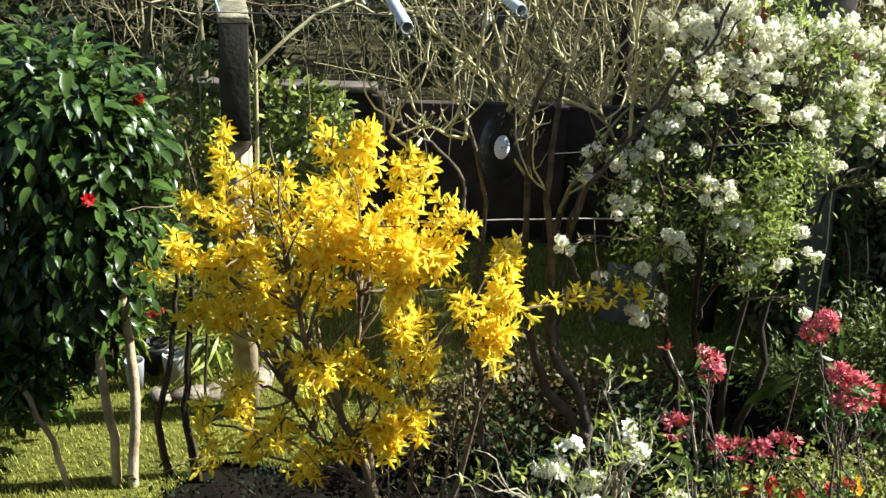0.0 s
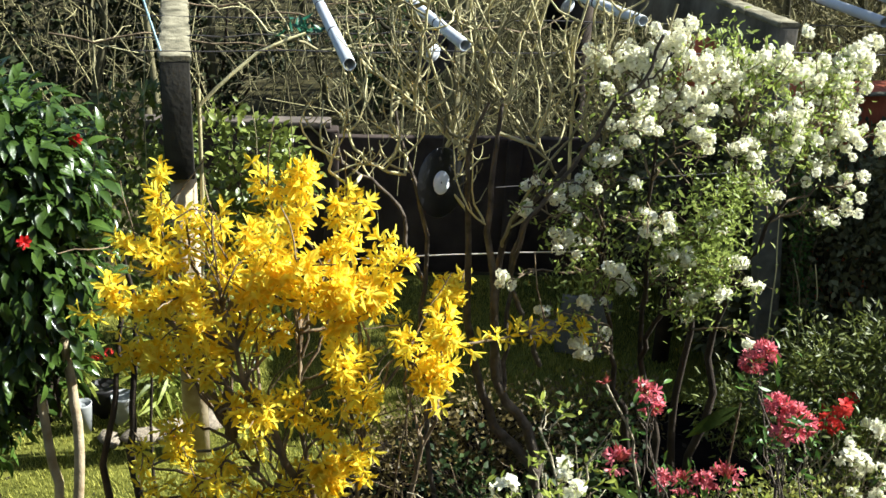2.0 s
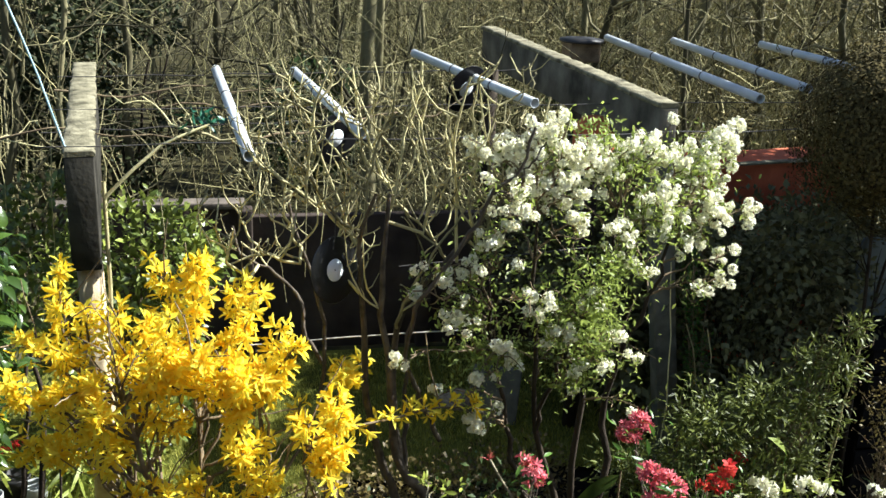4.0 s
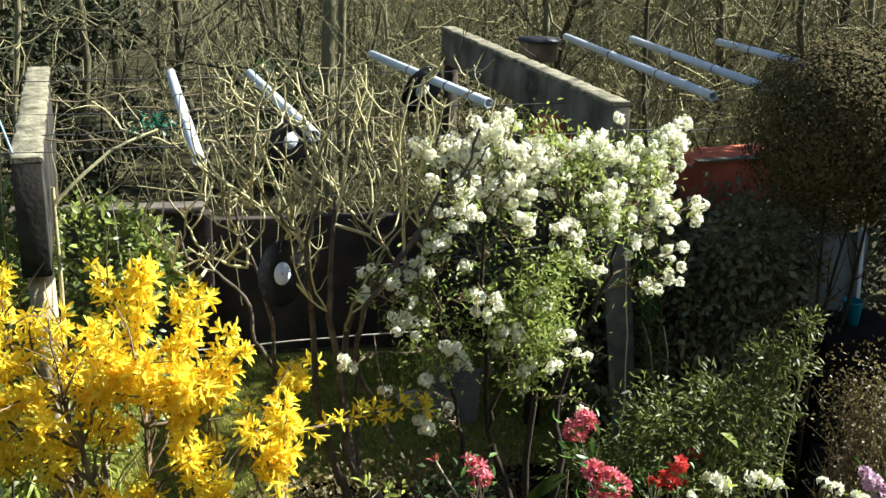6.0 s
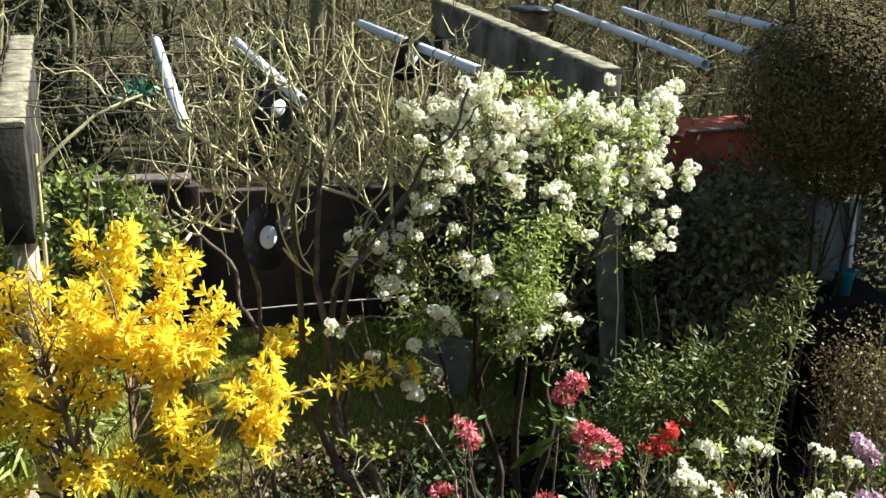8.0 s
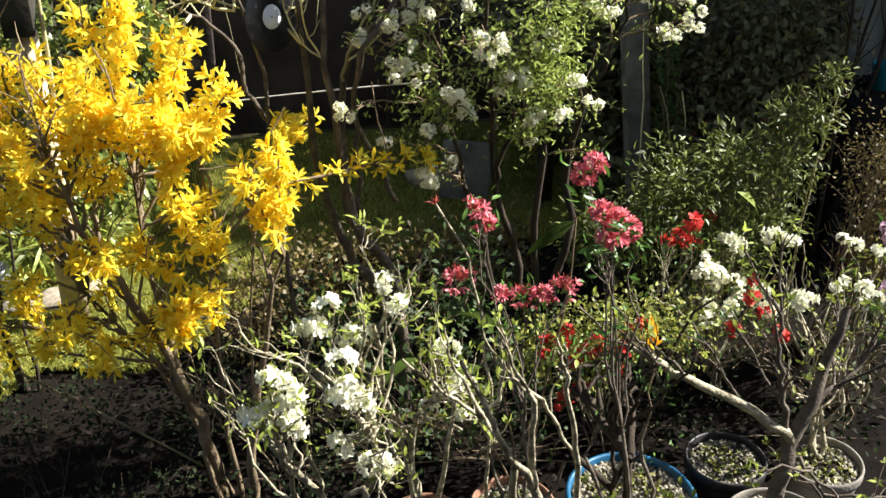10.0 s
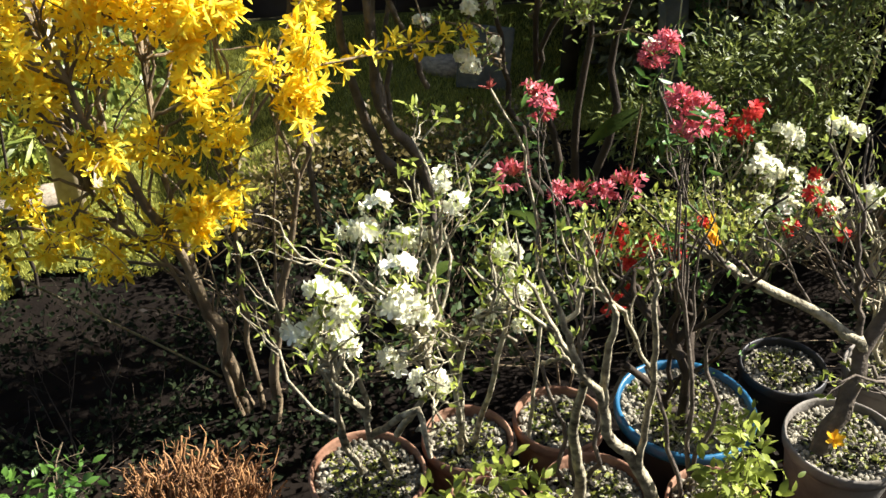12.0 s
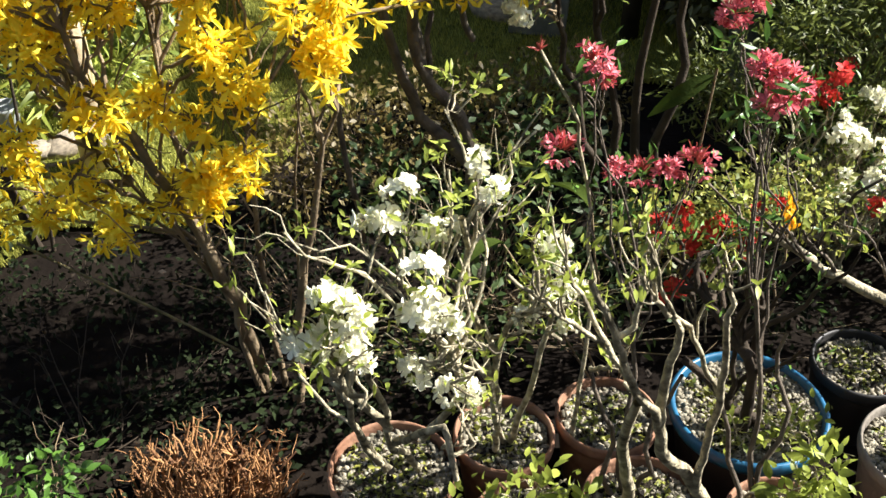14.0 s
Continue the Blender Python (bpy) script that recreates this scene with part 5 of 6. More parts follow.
part("leaves", mesh("leaves", strew(leaf(0.17, 0.2, 0.3, 0, 3), q, turns(dd, ball_dirs(k) + (0, 0, 0.6)), rng.uniform(0.016, 0.034, k)), [M["limeleaf"]]), snow, "small fresh yellow-green leaves", "stuff")

# ---- pots ----
def plant_pot(x, y, r, mat, label, thick=0.018, glaze=None):
    ob = thing("plant_pot", x, y, G, label, "plant pot", "pots in the bed")
    z = 0.2 - G
    # a glazed pot's body takes the black material in place of shade
    part("body", mesh("body", [lathe([(0, 0.0), (r * 0.72, 0), (r * 0.74, 0.01), (r * 0.93, z - 0.05), (r * 0.93, z - 0.045)], 44), lathe([(r - thick * 1.6, z - 0.06), (r * 0.6, 0.03), (0, 0.03)], 44)], [M["blackpot"] if glaze else mat], True), ob)
    part("rim", mesh("rim", [lathe([(r * 0.93, z - 0.046), (r * 0.985, z - 0.044), (r, z - 0.03), (r, z - 0.008), (r - thick * 0.3, z), (r - thick * 0.7, z), (r - thick, z - 0.008), (r - thick * 1.15, z - 0.06)], 52)], [mat], True), ob, glaze or "rounded rim")
    return ob


def gravel(x, y, r):
    n = int(9000 * r * r / 0.04 * 0.30)
    rad, a = r * np.sqrt(rng.uniform(0, 1, n)), rng.uniform(0, 2 * np.pi, n)
    P = np.stack([rad * np.cos(a), rad * np.sin(a), rng.normal(0, 0.004, n)], -1)
    chunks = [lathe([(0, -0.012), (r, -0.012)], 30)]
    k = int(n * 0.42)
    mo = np.stack([r * rng.uniform(-0.7, 0.7, k), r * rng.uniform(-0.7, 0.7, k), np.full(k, 0.012)], -1)
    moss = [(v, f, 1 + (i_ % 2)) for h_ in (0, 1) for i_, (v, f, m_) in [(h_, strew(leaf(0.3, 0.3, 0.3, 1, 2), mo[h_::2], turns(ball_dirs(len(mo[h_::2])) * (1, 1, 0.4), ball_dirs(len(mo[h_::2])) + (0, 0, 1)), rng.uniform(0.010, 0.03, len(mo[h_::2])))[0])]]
    for j in range(4):
        s = slice(j, None, 4)
        chunks += strew(pebble(j), P[s], turns(ball_dirs(len(P[s])), ball_dirs(len(P[s]))), rng.uniform(0.006, 0.0145, len(P[s])))
    ob = new("gravel", mesh("gravel", chunks + moss, [M["gravel"], M["deadleaf"], M["autumn"]]))
    ob.location = (x, y, 0.165)
    return tagged(ob, "pale grit topping the soil of the pot", "gravel", kind="stuff")


for x, y, r, k, label in ((1.315, 2.69, 0.24, "bluerim", "large pot with a glazed blue rim, body black for its shade"), (0.88, 2.72, 0.155, "terracotta", "terracotta pot filled with pale grit"), (0.56, 2.69, 0.15, "terracotta", "terracotta pot filled with pale grit"),
                          (0.22, 2.60, 0.185, "terracotta", "wide terracotta pot filled with pale grit"), (0.89, 2.385, 0.172, "terracotta", "terracotta pot filled with pale grit"), (1.24, 2.28, 0.15, "terracotta", "terracotta pot filled with pale grit"),
                          (1.74, 2.82, 0.155, "blackpot", "black plastic pot filled with pale grit"), (1.77, 2.45, 0.195, "greypot", "grey stone pot filled with pale grit"), (2.10, 2.74, 0.15, "greypot", "grey stone pot filled with pale grit"), (0.55, 2.38, 0.14, "terracotta", "terracotta pot filled with pale grit")):
    plant_pot(x, y, r, M[k], label, 0.012 if k != "bluerim" else 0.02, glaze="glossy blue rim" if k == "bluerim" else None)
    gravel(x, y, r - 0.022)

# ---- azaleas in the pots ----
rng = np.random.default_rng(25)
azalea_bloom = petals(5, 0.33, 0.35, 0, 0.03, 0.25) + [([(0, 0, -0.35), (0.09, 0, 0.02), (-0.05, 0.08, 0.02), (-0.05, -0.08, 0.02)], [(0, 1, 2), (0, 2, 3), (0, 3, 1)], 0)]
azalea_bloom += [([(0.02, 0.0, 0), (0.02 + 0.35 * math.cos(a), 0.35 * math.sin(a), 0.75), (-0.02, 0.02, 0)], [(0, 1, 2)], 0) for a in (0.2, 1.5, 2.9, 4.2, 5.4)]


def truss(count, spread, seed, flat=0.3, bloom_=None):
    """A rounded head of many flowers, about one unit in radius."""
    r = np.random.default_rng(seed)
    d = unit(r.normal(0, 1, (count, 3)) + (0, 0, flat))
    R = turns(np.cross(d, unit(r.normal(0, 1, (count, 3)))), d)
    return strew(bloom_ or azalea_bloom, d * (0.7, 0.55, 0.5) * r.uniform(0.6, 1.25, (count, 1)), R, r.uniform(0.42, 0.6, count) * spread)


slim_bloom = petals(5, 0.23, 0.65, 0, 0.02, 0.3, 0.3)
white_heads = [mesh("flower_head", truss(11, 0.98, s), [M["white"]]) for s in range(4)]
budtips = [strew(leaf(0.085, 0.6, -0.15, 1, 3), ball_dirs(k) * 0.15, turns(ball_dirs(k) * 0.7 + (0, 0, 0.7), ball_dirs(k)), rng.uniform(0.55, 1.0, k)) for k in (10, 12, 9, 20, 18)]
pink_heads = [mesh("flower_head", truss(30, 0.7, s + 9, 0.5, slim_bloom) + budtips[s], [M["pink"], M["pinkbud"]]) for s in range(3)]
loose_heads = [mesh("flower_head", truss(13, 0.7, s + 15, 0.6, slim_bloom) + budtips[3 + s], [M["pink"], M["pinkbud"]]) for s in range(2)]
red_heads = [mesh("flower_head", truss(6, 1.2, s + 20), [M["scarlet"]]) for s in range(3)]
mauve_heads = [mesh("flower_head", truss(12, 1.0, s + 30), [M["mauve"]]) for s in range(2)]
budded = mesh("bud_cluster", strew(leaf(0.07, 0.6, -0.1, 0, 3), np.zeros((14, 3)), turns(ball_dirs(14) * 0.75 + (0, 0, 0.9), ball_dirs(14)), np.linspace(0.7, 1.3, 14)), [M["pinkbud"]])


def azalea(name, base, heads, meshes, size, label, leafmat, leaves=500, leafsize=0.035, crook=0.05, stem=0.011, extra=14, bark="greybark", forks=4, flower_label="", spare=1, forked=(), traced=()):
    base = np.asarray(base, float)
    heads = np.asarray(heads, float)
    ob = thing(name, *base, label, "shrub", "azaleas in the bed")
    mid = heads.mean(axis=0) - base
    fork = [crooked((rng.normal(0, 0.02), rng.normal(0, 0.02), -0.03), mid * (1, 1, 0) * rng.uniform(0.1, 0.6) + rng.normal(0, 0.10, 3) * (1, 1, 0) + (0, 0, mid[2] * rng.uniform(0.3, 0.55)), 7, crook * 0.6) for i in range(forks)]
    if forked:
        forks = len(forked)
        fork = [crooked((0.025 * (j - 1), 0.01 * j, -0.03), np.array(p) - base, 8, crook * 0.5) for j, p in enumerate(forked)]
    if traced:
        fork = [bent(np.array(p) - base, 3 * len(p), 0.003) for p in traced] + fork[:1]
        forks = len(fork)
    br = []
    for i, h in enumerate(heads):
        near = min(range(forks), key=lambda j: np.linalg.norm(fork[j][-1] - (h - base)))
        br.append(crooked(fork[near][-1 - (i % 2)], h - base - (0, 0, size * 0.5), 8, crook * 0.55))
    for i in range(extra):
        j = rng.integers(0, forks)
        b0 = fork[j][-1 - rng.integers(0, 3)]
        br.append(crooked(b0, b0 + (rng.normal(0, 0.15), rng.normal(0, 0.12), rng.uniform(0.15, 0.45)), 7, crook * 0.6))
    tw = twigs(br, 3, 0.12, 0.8, 0.5, 0.45, 5, 0.008)
    limbs_of("stem", fork, [(stem * 0.95, stem * 0.6)] * forks, 8, M[bark], ob, "crooked grey woody stem")
    limbs_of("branch", br, [(stem * 0.48, stem * 0.2)] * len(br), 6, M[bark], ob)
    part("fine_growth", mesh("fine_growth", [tubes(tw, [(0.0024, 0.0012)] * len(tw), 4)], [M[bark]], True), ob, kind="stuff")
    more = np.concatenate([heads] + [heads + rng.normal(0, size * 0.75, heads.shape) * (1, 1, 0.7) for k in range(spare)])
    for i, h in enumerate(more):
        part("flower_head", meshes[i % len(meshes)], ob, flower_label, m=Matrix.Translation(h - base) @ pose(0, 0, 0, rng.uniform(5, 45), rng.uniform(-20, 20), rng.uniform(0, 360)) @ Matrix.Scale(size * float(rng.uniform(0.8, 1.2) if i < len(heads) else rng.uniform(0.45, 0.8)), 4))
    leaves = int(leaves * 0.36)
    q = np.stack([tw[i][-1] for i in rng.integers(0, len(tw), leaves)]) + rng.normal(0, 0.012, (leaves, 3))
    hh = np.concatenate([h - base + rng.normal(0, size * 0.75, (9, 3)) - (0, 0, size * 0.4) for h in heads])
    q = np.concatenate([q, hh])
    n_ = len(q)
    part("leaves", mesh("leaves", strew(leaf(0.15, 0.25, 0.3, 0, 3), q, turns(ball_dirs(n_) + (0, 0, 0.6), ball_dirs(n_) + (0, 0, 0.7)), rng.uniform(0.6, 1.2, n_) * leafsize), [leafmat]), ob, kind="stuff")
    return ob


azalea("white_azalea", (0.22, 2.62, 0.17), [(0.06, 2.02, 1.38), (0.09, 2.02, 1.34), (0.11, 2.02, 1.32), (0.04, 2.02, 1.28), (0.01, 2.02, 1.27), (0.07, 2.02, 1.30), (0.10, 2.02, 1.25), (0.11, 2.02, 1.22), (0.03, 2.02, 1.25), (0.24, 2.12, 1.33), (0.25, 2.12, 1.25), (0.27, 2.12, 1.21), (0.23, 2.12, 1.22), (0.29, 2.12, 1.18), (0.22, 2.15, 1.06), (0.24, 2.15, 1.04), (0.31, 2.20, 0.92), (0.36, 2.20, 0.90), (0.34, 2.20, 0.93), (0.16, 2.28, 1.33), (0.19, 2.28, 1.33), (0.22, 2.30, 1.38), (0.28, 2.28, 1.30), (0.31, 2.28, 1.29), (0.27, 2.28, 1.28), (0.37, 2.30, 1.43), (0.41, 2.30, 1.36)],
       white_heads, 0.036, "white azalea in bloom on bare crooked stems", M["freshleaf"], 700, 0.03, flower_label="white azalea blossoms", extra=6, spare=0,
       traced=(((0.30, 2.62, 0.15), (0.24, 2.45, 0.45), (0.19, 2.30, 0.63), (0.17, 2.20, 0.87), (0.13, 2.10, 1.09)), ((0.19, 2.3, 0.66), (0.25, 2.10, 0.91), (0.28, 2.07, 0.97), (0.30, 2.05, 0.82)), ((0.18, 2.22, 0.80), (0.10, 2.2, 0.95), (0.02, 2.3, 0.98)), ((0.2, 2.6, 0.2), (0.14, 2.45, 0.5), (0.1, 2.2, 0.85), (0.08, 2.05, 1.15)), ((0.28, 2.4, 0.55), (0.34, 2.25, 0.85), (0.30, 2.15, 1.1))))
azalea("white_azalea", (0.58, 2.68, 0.17), [(0.55, 2.35, 1.17), (0.58, 2.35, 1.10), (0.61, 2.35, 1.04), (0.50, 2.35, 0.98), (0.56, 2.35, 1.04), (0.60, 2.35, 0.93)], white_heads, 0.032, "white azalea with fresh leaves and few blooms", M["freshleaf"], 900, 0.034, extra=6, spare=0,
       traced=(((0.53, 2.66, 0.15), (0.49, 2.52, 0.45), (0.47, 2.50, 0.60), (0.43, 2.44, 0.80), (0.37, 2.38, 1.02), (0.36, 2.31, 1.22), (0.33, 2.25, 1.34)), ((0.51, 2.58, 0.36), (0.47, 2.47, 0.71), (0.47, 2.38, 0.94), (0.50, 2.3, 1.04)), ((0.47, 2.50, 0.60), (0.47, 2.45, 0.77), (0.41, 2.40, 0.93)), ((0.43, 2.42, 0.82), (0.35, 2.35, 0.93), (0.32, 2.30, 1.06)), ((0.57, 2.68, 0.15), (0.58, 2.55, 0.5), (0.6, 2.46, 0.9))))
azalea("pink_rhododendron", (0.86, 2.44, 0.17), [(0.70, 2.68, 1.42), (0.73, 2.70, 1.36), (0.67, 2.75, 1.14), (0.79, 2.70, 1.10), (0.86, 2.70, 1.09), (0.92, 2.70, 1.08), (1.0, 2.70, 1.10)], loose_heads, 0.049, "pink rhododendron on tall bare stems", M["midleaf"], 200, 0.04, stem=0.009, extra=1, bark="stemgrey", flower_label="pink blossom head", spare=0, forked=((0.74, 2.52, 0.60), (0.84, 2.56, 0.75), (0.96, 2.50, 0.58)))
azalea("pink_rhododendron", (1.19, 2.33, 0.17), [(1.05, 2.56, 1.44), (1.09, 2.55, 1.42), (1.07, 2.52, 1.37), (1.13, 2.56, 1.38), (1.06, 2.80, 1.45), (1.10, 2.80, 1.48)], pink_heads, 0.053, "bright pink rhododendron with large flower heads", M["midleaf"], 220, 0.045, stem=0.009, extra=0, bark="stemgrey", flower_label="large pink blossom head", spare=0, forked=((1.04, 2.42, 0.62), (1.24, 2.50, 0.70), (1.13, 2.46, 0.80)))
budding = thing("budding_stem", 0.72, 2.70, 0.18, "bare crooked rhododendron stem with brownish-pink buds", "shrub")
bs = bent(np.array([(0.76, 2.66, 0.18), (0.77, 2.68, 0.7), (0.73, 2.70, 1.05), (0.70, 2.70, 1.14), (0.68, 2.70, 1.26), (0.66, 2.70, 1.31), (0.61, 2.70, 1.38), (0.58, 2.70, 1.44)]) - (0.72, 2.70, 0.18), 20, 0.003)
part("stem", mesh("stem", [tubes([bs], [(0.007, 0.0038)], 6)], [M["greybark"]], True), budding)
part("bud_cluster", budded, budding, "closed pink buds", m=Matrix.Translation(bs[-1]) @ pose(0, 0, 0, 10, -15, 0) @ Matrix.Scale(0.034, 4))
azalea("red_azalea", (1.27, 2.62, 0.17), [(1.04, 2.95, 0.72), (1.09, 2.95, 0.73), (1.15, 2.95, 0.63), (1.21, 2.95, 0.68), (1.25, 2.95, 0.69), (1.33, 2.95, 0.64), (1.32, 2.95, 0.58), (1.18, 2.95, 0.51), (1.13, 2.97, 0.45), (1.36, 3.0, 0.70)], red_heads, 0.037, "small red azalea with a dark trunk in the blue pot", M["midleaf"], 700, 0.028, extra=10, stem=0.02, bark="darkbark", flower_label="red azalea blossoms", traced=(((1.27, 2.62, 0.15), (1.26, 2.60, 0.30), (1.23, 2.60, 0.47), (1.19, 2.66, 0.58)), ((1.24, 2.6, 0.45), (1.30, 2.75, 0.56)), ((1.22, 2.6, 0.5), (1.12, 2.8, 0.60))))
azalea("red_azalea", (2.0, 3.85, G), [(1.92, 3.75, 0.66), (1.94, 3.72, 0.61), (2.04, 3.80, 0.70), (1.89, 3.74, 0.64), (2.00, 3.30, 0.67), (1.89, 3.20, 0.52), (2.12, 3.20, 0.45), (2.05, 3.25, 0.54), (2.0, 3.28, 0.60)], red_heads, 0.034, "scarlet azalea in bloom among leaves", M["midleaf"], 500, 0.036, extra=14, flower_label="scarlet azalea blossoms")
azalea("white_azalea", (2.08, 3.6, G), [(2.03, 3.60, 0.69), (1.88, 3.50, 0.61), (1.93, 3.48, 0.60), (2.00, 3.45, 0.58), (2.09, 3.40, 0.55), (1.95, 3.35, 0.49), (1.86, 3.35, 0.48), (2.10, 3.30, 0.52), (2.07, 3.58, 0.68), (2.03, 3.00, 0.76)], white_heads, 0.048, "white azalea in bloom beyond the pots", M["freshleaf"], 700, 0.032, extra=16)
azalea("white_azalea", (2.12, 2.80, 0.15), [(2.35, 3.20, 0.86), (2.12, 2.90, 0.88), (2.22, 2.90, 0.85), (2.04, 3.30, 0.88), (2.14, 3.3, 0.84), (2.38, 3.1, 0.88)], white_heads, 0.04, "white azalea with sparse small blooms", M["freshleaf"], 420, 0.032, extra=18)
azalea("red_azalea", (1.78, 3.6, G), [(1.70, 3.40, 0.85), (1.67, 3.42, 0.82), (1.73, 3.38, 0.83), (1.75, 3.38, 0.91)], red_heads, 0.042, "tall red azalea beside the pink flowers", M["midleaf"], 200, 0.03, extra=5, flower_label="red azalea blossoms", spare=0)
azalea("mauve_azalea", (2.65, 3.35, G), [(2.51, 3.2, 0.87), (2.54, 3.18, 0.83), (2.42, 3.0, 0.75), (2.48, 3.02, 0.72)], mauve_heads, 0.06, "mauve rhododendron in bloom at the edge of the bed", M["midleaf"], 300, 0.05, extra=6)

# bare, much-branched azalea in the terracotta pot that stands foremost
bony = thing("bare_azalea", 1.03, 2.30, 0.16, "bare azalea with thick crooked sunlit limbs", "shrub")
bo = np.array([1.03, 2.30, 0.16])
bony_limbs = [bent(np.array(p) - bo, 3 * len(p), 0.002) for p in (((1.03, 2.30, 0.15), (1.01, 2.25, 0.32), (0.89, 2.21, 0.55), (0.80, 2.17, 0.67), (0.76, 2.12, 0.82), (0.73, 2.08, 0.95), (0.71, 2.04, 1.08), (0.70, 2.0, 1.23)), ((0.94, 2.22, 0.45), (0.92, 2.20, 0.52), (0.89, 2.14, 0.78), (0.86, 2.08, 0.93), (0.82, 2.03, 1.11), (0.77, 1.97, 1.27)), ((0.76, 2.12, 0.82), (0.72, 2.07, 0.93), (0.66, 2.04, 1.02), (0.61, 2.01, 1.14), (0.57, 1.98, 1.25), (0.50, 1.95, 1.41)), ((0.83, 2.36, 0.15), (0.82, 2.33, 0.30), (0.75, 2.27, 0.57), (0.71, 2.18, 0.77), (0.69, 2.10, 0.94)))]
bony_forks = [bent(np.array(p) - bo, 3 * len(p), 0.003) for p in (((0.70, 2.0, 1.23), (0.64, 1.98, 1.32), (0.60, 1.97, 1.43), (0.59, 1.95, 1.50)), ((0.77, 1.97, 1.27), (0.77, 1.96, 1.31), (0.73, 1.95, 1.42)), ((0.86, 2.10, 0.94), (0.77, 2.06, 1.12), (0.71, 2.02, 1.23), (0.64, 1.97, 1.34), (0.59, 1.93, 1.48)), ((0.64, 2.06, 1.05), (0.59, 2.08, 1.14), (0.51, 2.05, 1.22), (0.41, 2.02, 1.35), (0.37, 2.0, 1.40)), ((0.65, 2.3, 0.84), (0.67, 2.2, 0.94), (0.67, 2.1, 0.97)), ((0.60, 2.06, 1.12), (0.53, 2.1, 1.26), (0.49, 2.1, 1.34)), ((0.58, 2.0, 1.23), (0.61, 2.0, 1.25), (0.61, 2.0, 1.36), (0.60, 2.0, 1.46)))]
limbs_of("limb", bony_limbs, [(0.023, 0.0075), (0.011, 0.0065), (0.011, 0.006), (0.019, 0.010)], 9, M["greybark"], bony, "thick crooked grey limb")
limbs_of("branch", bony_forks, [(0.0062, 0.0034)] * len(bony_forks), 7, M["greybark"], bony)
bt = twigs(bony_forks, 4, 0.12, 0.8, 0.6, 0.3, 5, 0.008)
part("fine_growth", mesh("fine_growth", [tubes(bt, [(0.003, 0.0018)] * len(bt), 4)], [M["greybark"]], True), bony, kind="stuff")
be = np.repeat(np.concatenate([c[-1:] for c in bt]), 3, axis=0)
part("leaves", mesh("leaves", strew(leaf(0.2, 0.2, 0.2, 0, 3), be, turns(ball_dirs(len(be)) + (0, 0, 0.8), ball_dirs(len(be)) + (0, 0, 0.6)), rng.uniform(0.016, 0.032, len(be))), [M["freshleaf"]]), bony, "small fresh leaves at the tips", "stuff")

# old gnarled azalea in the grey pot
old = thing("gnarled_azalea", 1.77, 2.47, 0.15, "old gnarled azalea trunk with forked limbs", "shrub")
ob_ = np.array([1.77, 2.47, 0.15])
limb = [bent(np.array(p) - ob_, 14, 0.006) for p in (((1.66, 2.43, 0.12), (1.71, 2.46, 0.27), (1.77, 2.49, 0.43), (1.81, 2.53, 0.54), (1.86, 2.56, 0.64), (1.91, 2.60, 0.81), (1.97, 2.63, 0.98)), ((1.79, 2.52, 0.52), (1.66, 2.55, 0.63), (1.54, 2.58, 0.70), (1.44, 2.62, 0.75), (1.33, 2.65, 0.81), (1.25, 2.68, 0.86)), ((1.78, 2.52, 0.52), (1.74, 2.54, 0.68), (1.72, 2.56, 0.77), (1.70, 2.58, 0.93), (1.68, 2.60, 1.04)), ((1.80, 2.5, 0.46), (1.83, 2.42, 0.45), (1.90, 2.35, 0.31)), ((1.86, 2.56, 0.62), (2.0, 2.6, 0.68), (2.15, 2.66, 0.8)))]
tw = twigs(limb[1:], 6, 0.34, 0.7, 0.7, 0.25, 7, 0.014)
tw2 = twigs(tw, 3, 0.14, 0.8, 0.4, 0.3, 4, 0.008)
limbs_of("limb", limb[:1] + limb[2:], [(0.036, 0.014), (0.013, 0.006), (0.008, 0.004), (0.012, 0.006)], 9, M["stemgrey"], old, "thick grey-brown limb")
# this limb alone has paler bark, its sunlit top put into the colour
limbs_of("limb", limb[1:2], [(0.019, 0.012)], 9, M["greybark"], old, "cut-off limb, in paler bark for its sunlit top")
part("fine_growth", mesh("fine_growth", [tubes(tw, [(0.006, 0.003)] * len(tw), 5), tubes(tw2, [(0.003, 0.0015)] * len(tw2), 3)], [M["stemgrey"]], True), old, kind="stuff")
e = np.concatenate([c[-1:] for c in tw + tw2])
e = np.repeat(e, 4, axis=0)
part("leaves", mesh("leaves", strew(leaf(0.2, 0.2, 0.2, 0, 3), e, turns(ball_dirs(len(e)) + (0, 0, 0.8), ball_dirs(len(e)) + (0, 0, 0.6)), rng.uniform(0.02, 0.04, len(e))), [M["freshleaf"]]), old, kind="stuff")

rng = np.random.default_rng(26)
# low growth: leafy shoots among the pots, cover under the forsythia with shade-dark leaves
leafy("leafy_shoots", "fresh green leafy shoots in front of the pots", "plant", [(1.18, 2.17, 0.42), (1.30, 2.15, 0.36), (1.26, 2.2, 0.5)], [0.1, 0.1, 0.09], 260, broad, M["freshleaf"], 0.045, M["greybark"], (1.24, 2.26, 0.17), shell=0.2, nstem=9, stemr=0.005)
leafy("leafy_shoots", "fresh green leafy shoots among the stems", "plant", [(0.56, 2.28, 0.45), (0.64, 2.25, 0.4), (0.42, 2.3, 0.35)], [0.09, 0.08, 0.1], 220, broad, M["freshleaf"], 0.045, M["greybark"], (0.5, 2.37, 0.17), shell=0.2, nstem=9, stemr=0.005)
